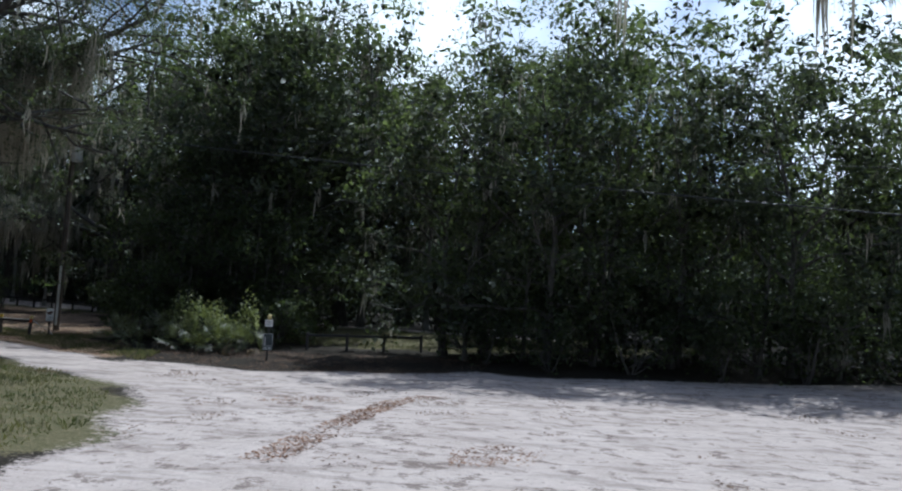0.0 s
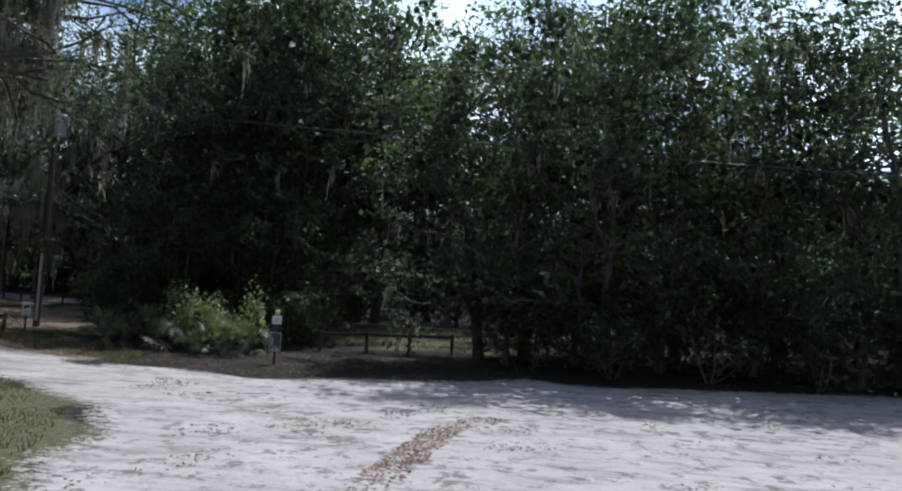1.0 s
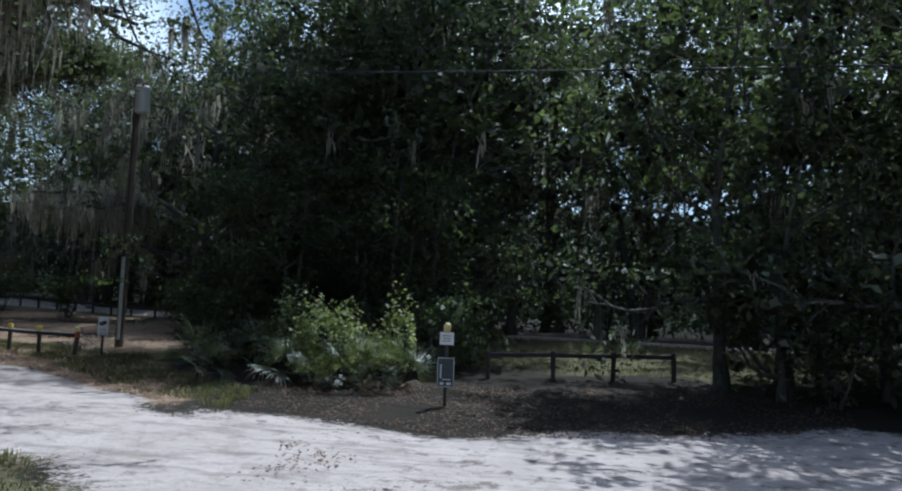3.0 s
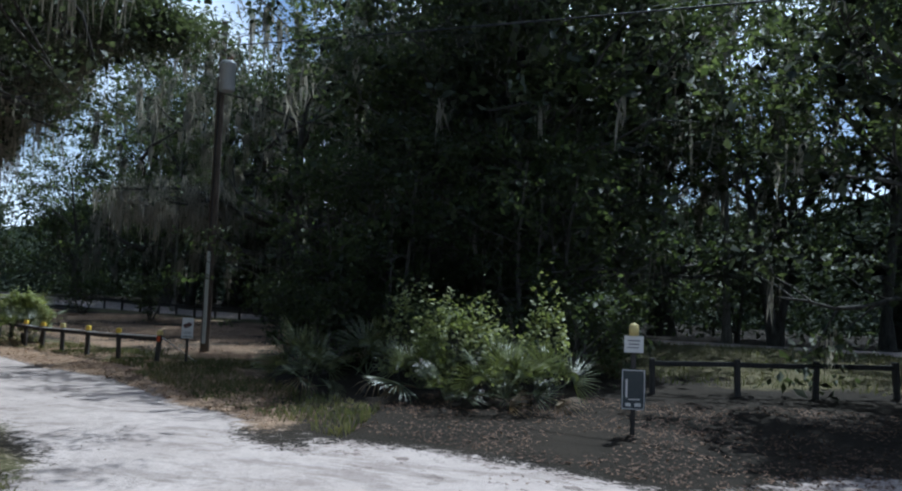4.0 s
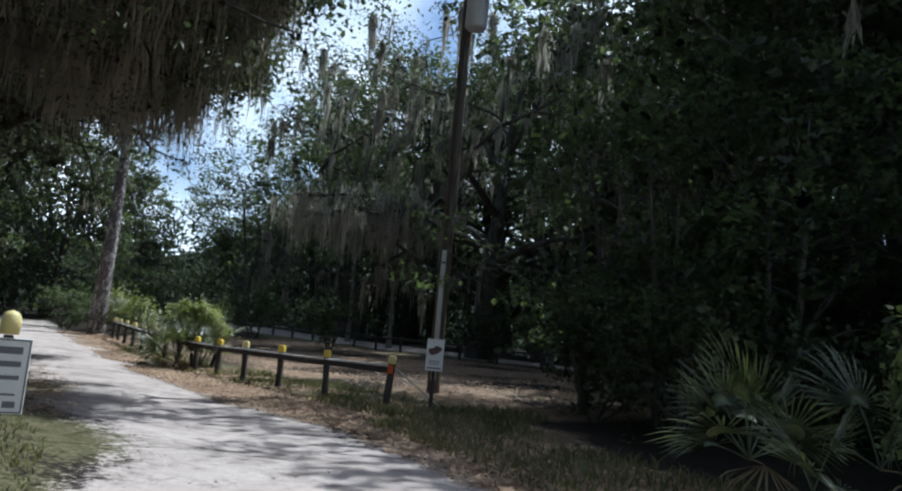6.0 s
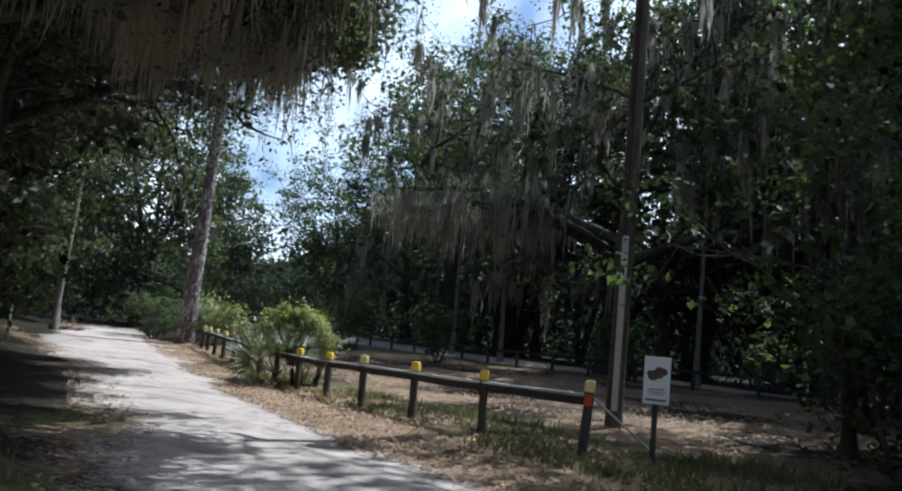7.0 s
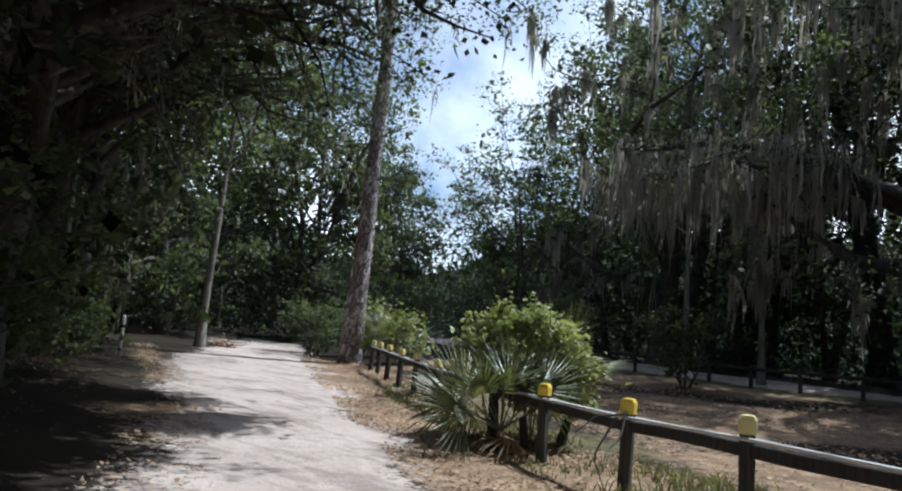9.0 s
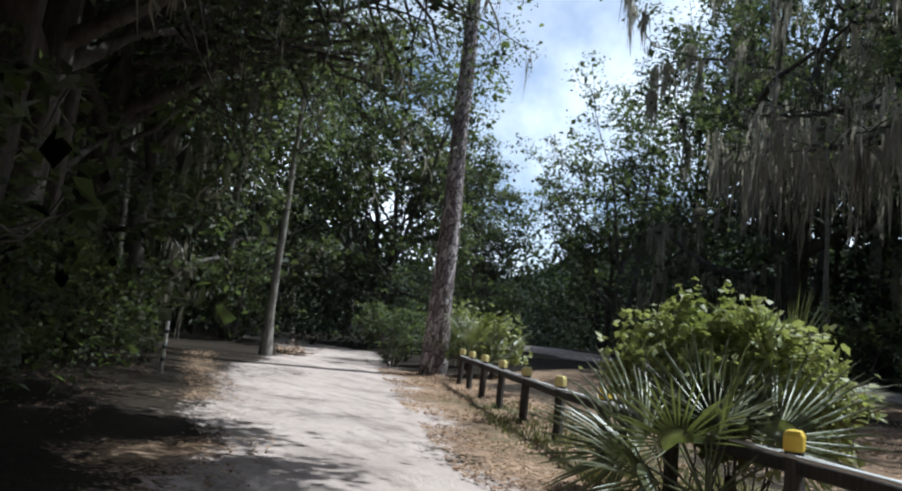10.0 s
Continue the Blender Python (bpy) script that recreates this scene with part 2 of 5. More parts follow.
    fg = m.ramp(m.math("ADD", grass_at.outputs["Fac"], m.math("ADD", wob, wob2)), [(0.4, (0, 0, 0)), (0.62, (1, 1, 1))])
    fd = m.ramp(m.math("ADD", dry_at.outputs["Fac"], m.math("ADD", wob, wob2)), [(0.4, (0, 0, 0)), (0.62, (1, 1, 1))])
    col = m.mix(fg, m.mix(fd, shaded_duff, lit), gr)
    col = m.mix(fs, col, sand)
    m.bump(m.math("ADD", m.math("MULTIPLY", debris, 0.3), m.math("ADD", m.math("MULTIPLY", mid, 0.8), m.math("MULTIPLY", drift, 0.7))), 0.8, 0.05)
    return m.base(col, 0.95, 0.0, 0.15)


GROUND = ground_material("ground_sand_litter")


def timber(name, dark, light, grain=26.0):
    m = Mat(name)
    mp = m.n("ShaderNodeMapping")
    mp.inputs["Scale"].default_value = (1.0, 1.0, 0.09)
    m.link(m.coords(), mp.inputs["Vector"])
    g = m.noise(grain, 6.0, 0.6, mp.outputs["Vector"])
    b = m.noise(2.5, 3.0)
    col = m.mix(0.4, m.ramp(g, [(0.35, dark), (0.65, light)]), m.ramp(b, [(0.3, dark), (0.75, light)]))
    m.bump(g, 0.5, 0.01)
    return m.base(col, 0.85, 0.0, 0.25)


WOOD_POST = timber("weathered_post", (0.025, 0.023, 0.021), (0.115, 0.106, 0.098))
WOOD_RAIL = timber("weathered_rail", (0.022, 0.021, 0.02), (0.075, 0.072, 0.07))
WOOD_POLE = timber("pole_wood", (0.06, 0.045, 0.035), (0.19, 0.155, 0.125), 18.0)


def paint(name, colour, worn, rough=0.5, metal=0.0, amount=0.35):
    m = Mat(name)
    a, b = m.noise(22.0, 5.0, 0.7), m.noise(4.0, 3.0)
    f = m.ramp(m.math("ADD", m.math("MULTIPLY", a, 0.6), m.math("MULTIPLY", b, 0.4)), [(0.5, (0, 0, 0)), (0.68, (1, 1, 1))])
    col = m.mix(m.math("MULTIPLY", f, amount), colour, worn)
    m.bump(a, 0.15, 0.004)
    return m.base(col, rough, metal, 0.4)


YELLOW = paint("yellow_cap", (0.84, 0.6, 0.075), (0.55, 0.42, 0.14), 0.45)
YELLOW_PALE = paint("faded_yellow_cap", (0.74, 0.62, 0.25), (0.62, 0.57, 0.38), 0.5)
ORANGE = paint("orange_reflector", (0.62, 0.09, 0.015), (0.45, 0.12, 0.05), 0.35)
STEEL = paint("galvanised_steel", (0.42, 0.43, 0.44), (0.22, 0.2, 0.18), 0.38, 0.85)
CABLE = paint("steel_cable", (0.7, 0.7, 0.69), (0.5, 0.48, 0.45), 0.5, 0.0)
BLACK_CABLE = paint("black_cable", (0.03, 0.03, 0.032), (0.09, 0.09, 0.09), 0.4)
TANK = paint("transformer_grey", (0.55, 0.57, 0.58), (0.25, 0.22, 0.19), 0.45)
CERAMIC = paint("brown_ceramic", (0.22, 0.12, 0.08), (0.3, 0.2, 0.15), 0.2)
GUARD = paint("pale_plastic_guard", (0.62, 0.64, 0.62), (0.3, 0.3, 0.27), 0.5)
WHITE = paint("white_sign", (0.78, 0.78, 0.76), (0.55, 0.52, 0.46), 0.45, 0.0, 0.25)
SIGN_DARK = paint("dark_sign", (0.055, 0.07, 0.075), (0.12, 0.12, 0.11), 0.4)
SIGN_RED = paint("dark_red_print", (0.09, 0.045, 0.04), (0.2, 0.1, 0.08), 0.5)
SIGN_GREY = paint("grey_print", (0.16, 0.16, 0.17), (0.25, 0.25, 0.25), 0.5)


# ---- mesh helpers ----
def mesh_of(name, verts, faces, material, smooth=False):
    """A mesh from arrays. faces: one array of quads or triangles, or a list of such arrays."""
    me = bpy.data.meshes.new(name)
    groups = faces if isinstance(faces, list) else [faces]
    groups = [np.asarray(g, np.int32) for g in groups if len(g)]
    verts = np.asarray(verts, np.float32)
    loops = np.concatenate([g.ravel() for g in groups])
    sizes = np.concatenate([np.full(len(g), g.shape[1], np.int32) for g in groups])
    starts = np.concatenate([[0], np.cumsum(sizes)[:-1]]).astype(np.int32)
    me.vertices.add(len(verts))
    me.vertices.foreach_set("co", verts.ravel())
    me.loops.add(len(loops))
    me.loops.foreach_set("vertex_index", loops)
    me.polygons.add(len(sizes))
    me.polygons.foreach_set("loop_start", starts)
    me.polygons.foreach_set("loop_total", sizes)
    if smooth:
        me.polygons.foreach_set("use_smooth", np.ones(len(sizes), bool))
    me.update(calc_edges=True)
    me.materials.append(material)
    return me


def put(name, me, parent=None, label="", m=None):
    ob = new(name, me)
    if m is not None:
        ob.matrix_basis = m
    if parent is not None:
        ob.parent = parent
    if label:
        ob["label"] = label
    return ob


def part(name, bm, material, parent, label="", m=None):
    me = bpy.data.meshes.new(name)
    bm.to_mesh(me)
    bm.free()
    me.materials.append(material)
    return put(name, me, parent, label, m)


def tube(path, radii, sides=8, wobble=0.0, rng=None):
    """Rings along a path, as arrays; closed at the end by the last ring's narrowing."""
    path, radii = np.asarray(path, float), np.asarray(radii, float)
    tang = np.gradient(path, axis=0)
    tang /= np.linalg.norm(tang, axis=1, keepdims=True) + 1e-9
    ref = np.array([0.31, 0.95, 0.05]) if abs(tang[0] @ np.array([0.31, 0.95, 0.05])) < 0.9 else np.array([1.0, 0, 0])
    u = np.cross(tang, ref)
    u /= np.linalg.norm(u, axis=1, keepdims=True) + 1e-9
    v = np.cross(tang, u)
    ang = np.linspace(0, 2 * math.pi, sides, endpoint=False)
    k = len(path)
    r = np.repeat(radii[:, None], sides, 1)
    if wobble and rng is not None:
        r = r * (1 + wobble * (rng.random((k, sides)) - 0.5))
    verts = path[:, None] + r[..., None] * (np.cos(ang)[None, :, None] * u[:, None] + np.sin(ang)[None, :, None] * v[:, None])
    i = np.arange(k - 1)[:, None] * sides
    j = np.arange(sides)[None]
    jn = (j + 1) % sides
    quads = np.stack([i + j, i + jn, i + sides + jn, i + sides + j], -1).reshape(-1, 4)
    return verts.reshape(-1, 3), quads


class Soup:
    """Collects arrays of vertices and faces for one mesh."""

    def __init__(self):
        self.v, self.q, self.t, self.n = [], [], [], 0

    def add(self, verts, quads=None, tris=None):
        verts = np.asarray(verts, float).reshape(-1, 3)
        if quads is not None and len(quads):
            self.q.append(np.asarray(quads) + self.n)
        if tris is not None and len(tris):
            self.t.append(np.asarray(tris) + self.n)
        self.v.append(verts)
        self.n += len(verts)

    def mesh(self, name, material, smooth=False):
        groups = [np.concatenate(g) for g in (self.q, self.t) if g]
        return mesh_of(name, np.concatenate(self.v), groups, material, smooth)


def leaves(rng, centres, length, width, droop=0.2, flat=0.6):
    """One folded four-cornered leaf at each centre: arrays of vertices and quads."""
    n = len(centres)
    az = rng.random(n) * 2 * math.pi
    tilt = rng.normal(-droop, 0.55, n)
    axis = np.stack([np.cos(az) * np.cos(tilt), np.sin(az) * np.cos(tilt), np.sin(tilt)], 1)
    up = np.stack([rng.normal(0, 1 - flat, n), rng.normal(0, 1 - flat, n), np.ones(n)], 1)
    side = np.cross(axis, up)
    side /= np.linalg.norm(side, axis=1, keepdims=True) + 1e-9
    nrm = np.cross(side, axis)
    ln = (length * rng.uniform(0.6, 1.35, n))[:, None]
    wd = width * rng.uniform(0.6, 1.3, n)[:, None]
    c = np.asarray(centres)
    verts = np.stack([c - axis * ln * 0.5, c + side * wd * 0.5 + nrm * wd * 0.1 + axis * ln * 0.03, c + axis * ln * 0.5 - nrm * ln * 0.1,
                      c - side * wd * 0.5 + nrm * wd * 0.1 + axis * ln * 0.03], 1)
    return verts.reshape(-1, 3), np.arange(4 * n).reshape(n, 4)


def rounded(me, outward, rng):
    """Shading normals that round each clump of leaves off as one soft mass."""
    n = len(outward)
    nor = outward / (np.linalg.norm(outward, axis=1, keepdims=True) + 1e-6) + np.array([0, 0, 0.35]) + rng.normal(0, 0.3, (n, 3))
    nor /= np.linalg.norm(nor, axis=1, keepdims=True) + 1e-6
    me.normals_split_custom_set_from_vertices(np.repeat(nor, 4, 0).tolist())


def strands(rng, roots, length, width, segs=4, sway=0.05):
    """Hanging strips of moss, tapering to a point, waving as they fall."""
    n = len(roots)
    ln = length * rng.uniform(0.35, 1.4, n)
    wd = width * rng.uniform(0.5, 1.5, n)
    az = rng.random(n) * math.pi
    side = np.stack([np.cos(az), np.sin(az), 0 * az], 1)
    off = np.zeros((n, 3))
    rows = []
    for k in range(segs + 1):
        f = k / segs
        w = wd * (0.55 + 1.0 * f * (1 - f) * 2) * (1 - f ** 3 * 0.9)
        p = roots + off - np.stack([0 * ln, 0 * ln, ln * f], 1)
        rows.append(np.stack([p - side * w[:, None] * 0.5, p + side * w[:, None] * 0.5], 1))
        off = off + rng.normal(0, sway, (n, 3)) * np.array([1, 1, 0])
        turn = rng.normal(0, 0.5, n)
        c, s = np.cos(turn), np.sin(turn)
        side = np.stack([side[:, 0] * c - side[:, 1] * s, side[:, 0] * s + side[:, 1] * c, side[:, 2]], 1)
    verts = np.stack(rows, 1).reshape(n, -1, 3)
    base = (np.arange(n) * 2 * (segs + 1))[:, None, None]
    k = (np.arange(segs) * 2)[None, :, None]
    quads = (base + k + np.array([0, 1, 3, 2])[None, None]).reshape(-1, 4)
    return verts.reshape(-1, 3), quads


def bend(rng, start, way, length, segs, wander, lift):
    """A crooked path from start along way; lift bends it up (or down) as it goes."""
    pts = [np.array(start, float)]
    d = np.array(way, float) / np.linalg.norm(way)
    for _ in range(segs):
        d = d + rng.normal(0, wander, 3) + np.array([0, 0, lift])
        d /= np.linalg.norm(d)
        pts.append(pts[-1] + d * length / segs)
    return np.array(pts)


def tree_model(name, seed, height, trunk_r, limb_from, limbs, reach, rise, leaf, leaf_n, bark_mat, leaf_mat,
               moss_n=0, moss_len=0.9, lean=(0, 0), forks=5, clump=0.55, label="", category="tree", twigs=1, leaders=1, wander=0.05, moss_w=0.05, toward=None, slim=0.6, flare=1.55, inner=14, heart_leaf=1.0):
    """A tree at the origin: trunk with limbs, a crown of leaves in clumps, and moss where it has any."""
    rng = np.random.default_rng(seed)
    wood, tips, mossy = Soup(), [], []
    thing = new(name)
    trunks = []
    for k in range(leaders):
        way = np.array([lean[0], lean[1], 1.0]) + (rng.normal(0, 0.22, 3) * np.array([1, 1, 0]) if leaders > 1 else 0)
        p = bend(rng, (0, 0, -0.15), way, height * (0.86 if k == 0 else rng.uniform(0.65, 0.85)), 9, wander, 0.03)
        trunks.append(p)
        f = np.linspace(0, 1, 10)
        r = trunk_r * (1 - 0.85 * f) * (1 if k == 0 else 0.75)
        r[0] *= flare
        wood.add(*tube(p, r, 10, 0.18, rng))
    for p in trunks:
        count = max(3, limbs // leaders)
        for k in range(count):
            f = limb_from + (0.97 - limb_from) * (k + rng.random() * 0.8) / count
            i = min(int(f * 9), 8)
            at = p[i] + (p[i + 1] - p[i]) * (f * 9 - i)
            az = k * 2.4 + rng.normal(0, 0.4)
            if toward is not None and k % 6:
                az = toward + rng.normal(0, 0.6)
            up = rise + rng.normal(0, 0.15) + 0.5 * f
            way = np.array([math.cos(az), math.sin(az), up])
            g = (f - limb_from) / (1 - limb_from)
            ln = reach * (0.5 + 0.62 * math.sin(math.pi * (0.2 + 0.7 * g))) * rng.uniform(0.75, 1.25)
            q = bend(rng, at, way, ln, 6, 0.17, 0.02)
            r0 = trunk_r * (1 - 0.85 * f) * 0.62
            wood.add(*tube(q, np.linspace(r0, r0 * 0.22, 7), 6, 0.15, rng))
            for j in range(forks):
                g = 0.3 + 0.7 * (j + rng.random()) / forks
                i2 = min(int(g * 6), 5)
                at2 = q[i2] + (q[i2 + 1] - q[i2]) * (g * 6 - i2)
                d = q[i2 + 1] - q[i2]
                way2 = d / np.linalg.norm(d) + rng.normal(0, 0.75, 3) + np.array([0, 0, 0.15])
                s = bend(rng, at2, way2, ln * rng.uniform(0.25, 0.5), 3, 0.25, 0.0)
                wood.add(*tube(s, np.linspace(r0 * 0.34, 0.012, 4), 3))
                mossy.append(s[1:])
                for _ in range(twigs):
                    tips.append(s[rng.integers(1, 4)] + rng.normal(0, 0.45, 3))
                tips.append(s[-1])
            mossy.append(q[2:])
    tips = np.array(tips)
    part_wood = wood.mesh("trunk", bark_mat, True)
    put("trunk", part_wood, thing)
    # the leaves sit in lumps round the twig ends: a thin dome of leaves over a dense heart
    size = clump * rng.uniform(0.6, 1.35, len(tips))
    chance = size ** 2
    idx = rng.choice(len(tips), leaf_n, p=chance / chance.sum())
    shell = rng.normal(0, 1, (leaf_n, 3))
    shell /= np.linalg.norm(shell, axis=1, keepdims=True)
    shell[:, 2] = np.where(rng.random(leaf_n) < 0.7, np.abs(shell[:, 2]), shell[:, 2])
    uneven = 1 + 0.25 * np.sin(shell[:, 0] * 4 + idx) * np.cos(shell[:, 1] * 5 + idx * 2)
    centres = tips[idx] + shell * (size[idx] * rng.uniform(0.6, 1.08, leaf_n) * uneven)[:, None] * np.array([1, 1, 0.6])
    crown = Soup()
    crown.add(*leaves(rng, centres, leaf, leaf * slim))
    outward = centres - tips[idx]
    if inner:
        heart = np.repeat(np.arange(len(tips)), inner)
        off = rng.normal(0, 0.42, (len(heart), 3)) * size[heart][:, None] * np.array([1, 1, 0.55])
        crown.add(*leaves(rng, tips[heart] + off, np.where(rng.random(len(heart)) < 0.5, 2.0, 1.5) * leaf * heart_leaf, leaf * 1.35 * heart_leaf, 0.1, 0.3))
        outward = np.concatenate([outward, off])
    me = crown.mesh("crown", leaf_mat)
    rounded(me, outward, rng)
    put("crown", me, thing)
    if moss_n:
        pts = np.concatenate(mossy)
        pick = pts[rng.integers(0, len(pts), moss_n // 7)]
        # half of the beards hang from the outer twigs, where the light reaches them
        outer = np.argsort(-np.hypot(tips[:, 0], tips[:, 1]))[:len(tips) * 2 // 3]
        swap = rng.random(len(pick)) < 0.55
        pick[swap] = tips[rng.choice(outer, int(swap.sum()))]
        roots = np.repeat(pick, 7, 0) + rng.normal(0, 1, (len(pick) * 7, 3)) * np.array([0.075, 0.075, 0.09])
        long = np.repeat(rng.uniform(0.2, 1.0, len(pick)) ** 1.6 * 1.4, 7) * rng.uniform(0.35, 1.0, len(pick) * 7)
        hang = Soup()
        hang.add(*strands(rng, roots, moss_len * long, moss_w, 2))
        tagged(put("moss", hang.mesh("moss", MOSS), thing, "grey hanging strands of moss"), kind="stuff")
    return tagged(thing, label, category)


# ---- ground and road ----
def smooth(a, b, x):
    f = np.clip((x - a) / (b - a), 0, 1)
    return f * f * (3 - 2 * f)


def waves(x, y, scale, seed):
    """A cheap smooth field in -1..1, for uneven ground and ragged edges."""
    rng = np.random.default_rng(seed)
    out = 0 * x
    for _ in range(9):
        a, p, k = rng.random() * 6.28, rng.random() * 6.28, scale * rng.uniform(0.5, 2.2)
        out = out + np.sin(k * (x * np.cos(a) + y * np.sin(a)) + p + 0.7 * np.sin(0.6 * k * (y * np.cos(a) - x * np.sin(a)) + a))
    return out / 4.5


def inside(poly, x, y):
    """Signed distance to a closed outline, positive inside."""
    p = np.array(poly, float)
    q = np.roll(p, -1, 0)
    best = np.full(np.shape(x), 1e9)
    odd = np.zeros(np.shape(x), bool)
    for (x0, y0), (x1, y1) in zip(p, q):
        dx, dy = x1 - x0, y1 - y0
        f = np.clip(((x - x0) * dx + (y - y0) * dy) / (dx * dx + dy * dy), 0, 1)
        best = np.minimum(best, np.hypot(x - x0 - f * dx, y - y0 - f * dy))
        cross = ((y0 > y) != (y1 > y)) & (x < (x1 - x0) * (y - y0) / (y1 - y0 + 1e-12) + x0)
        odd ^= cross
    return np.where(odd, best, -best)


OPEN_SAND = [(-2.0, 8.6), (-4.6, 13.8), (-6.9, 16.2), (-9.5, 20.9), (-6.6, 20.2), (-4.3, 19.6), (-2.4, 21.6), (1.2, 22.6), (4.0, 22.8),
             (9.0, 23.4), (15.0, 24.5), (34.0, 27.0), (60.0, 22.0), (60.0, -14.0), (0.0, -14.0), (-1.2, 4.0)]
LANE = [(-4.6, 13.8), (-11.5, 18.3), (-16.4, 21.8), (-19.8, 23.4), (-23.8, 25.4), (-30.7, 28.9), (-35.8, 30.8), (-39.9, 32.7), (-45.0, 36.2), (-51.0, 38.6),
        (-58.0, 39.0), (-58.0, 43.0), (-51.0, 42.8), (-45.5, 40.2), (-37.7, 36.0), (-31.5, 32.5), (-27.5, 30.4), (-22.9, 27.7), (-18.5, 25.6),
        (-14.6, 24.0), (-12.2, 22.1), (-9.8, 20.6), (-7.5, 19.5), (-4.1, 18.8)]
PARK_ROAD = [(-60.0, 55.0), (-45.0, 50.0), (-33.0, 46.8), (-20.0, 45.0), (-8.0, 41.5), (4.0, 39.0), (4.0, 44.0), (-8.0, 46.5), (-20.0, 49.0),
             (-33.0, 51.0), (-45.0, 55.0), (-60.0, 60.0)]
GRASS_LEFT = [(-1.6, 3.0), (-2.6, 9.0), (-5.0, 13.6), (-8.0, 16.0), (-12.0, 18.2), (-16.5, 21.2), (-21.0, 23.2), (-20.0, 20.0), (-14.0, 13.0), (-9.0, 3.0)]
GRASS_PARK = [(-15.0, 26.2), (-20.0, 28.2), (-27.0, 31.2), (-36.0, 35.4), (-37.0, 37.2), (-26.0, 33.0), (-17.0, 29.5)]
PARK_FLOOR = [(-15.0, 28.5), (-26.0, 32.0), (-38.0, 37.4), (-42.0, 46.0), (-30.0, 46.0), (-16.0, 44.0), (-12.0, 36.0)]
VERGE = [(-9.6, 20.6), (-10.2, 21.2), (-13.0, 22.6), (-16.0, 24.6), (-19.0, 25.6), (-23.0, 27.6), (-28.0, 30.2), (-36.0, 34.4), (-42.0, 37.2), (-40.0, 38.4),
         (-33.0, 35.8), (-26.0, 32.2), (-20.0, 29.6), (-15.0, 27.6), (-11.6, 24.2), (-10.2, 22.4)]
LEFT_VERGE = [(-18.0, 21.9), (-24.0, 25.3), (-31.0, 28.8), (-37.0, 30.6), (-43.0, 32.5), (-43.0, 33.3), (-37.0, 31.5), (-31.0, 29.8), (-24.0, 26.4), (-18.0, 22.8)]
GRASS_FAR = [(-24.0, 43.6), (-40.0, 47.6), (-40.0, 49.4), (-24.0, 45.4)]
GRASS_CLEAR = [(-14.0, 33.0), (-6.0, 28.6), (0.0, 28.4), (8.0, 31.0), (12.0, 38.0), (0.0, 44.0), (-14.0, 46.0)]


def ground_z(x, y):
    x, y = np.asarray(x, float), np.asarray(y, float)
    s = -0.93 * (x + 25.7) + 0.37 * (y - 30.9)
    rise = 0.027 * np.clip(s - 1.0, 0, 45)
    lane = np.maximum(inside(LANE, x, y), inside(OPEN_SAND, x, y))
    soft = 0.03 * waves(x, y, 0.55, 3) + 0.012 * waves(x, y, 2.2, 4)
    bank = 0.10 * smooth(0.0, 2.5, -lane)
    # beyond the fence the ground climbs a little
    park = 0.05 * np.clip(0.37 * (x + 25.7) + 0.93 * (y - 30.9) - 1.0, 0, 14)
    return rise + soft + bank + park


def gz(x, y):
    return float(ground_z(np.array([x]), np.array([y]))[0])


def sand_mask(x, y):
    d = np.maximum(inside(LANE, x, y), inside(OPEN_SAND, x, y))
    d = np.maximum(d, inside(PARK_ROAD, x, y))
    return d + 0.35 * waves(x, y, 1.3, 8)


def grass_mask(x, y):
    d = np.maximum(inside(GRASS_LEFT, x, y) + 1.0, np.maximum(inside(GRASS_PARK, x, y), np.maximum(inside(GRASS_CLEAR, x, y), inside(GRASS_FAR, x, y) + 0.8)))
    return d - 0.4 + 1.2 * waves(x, y, 0.9, 9)


def steps(fine_lo, fine_hi, fine, far):
    inner = np.arange(fine_lo, fine_hi + 1e-6, fine)
    grow = fine * 1.35 ** np.arange(1, 40)
    out = np.cumsum(grow)
    out = out[out < far]
    return np.concatenate([fine_lo - out[::-1], inner, fine_hi + out])


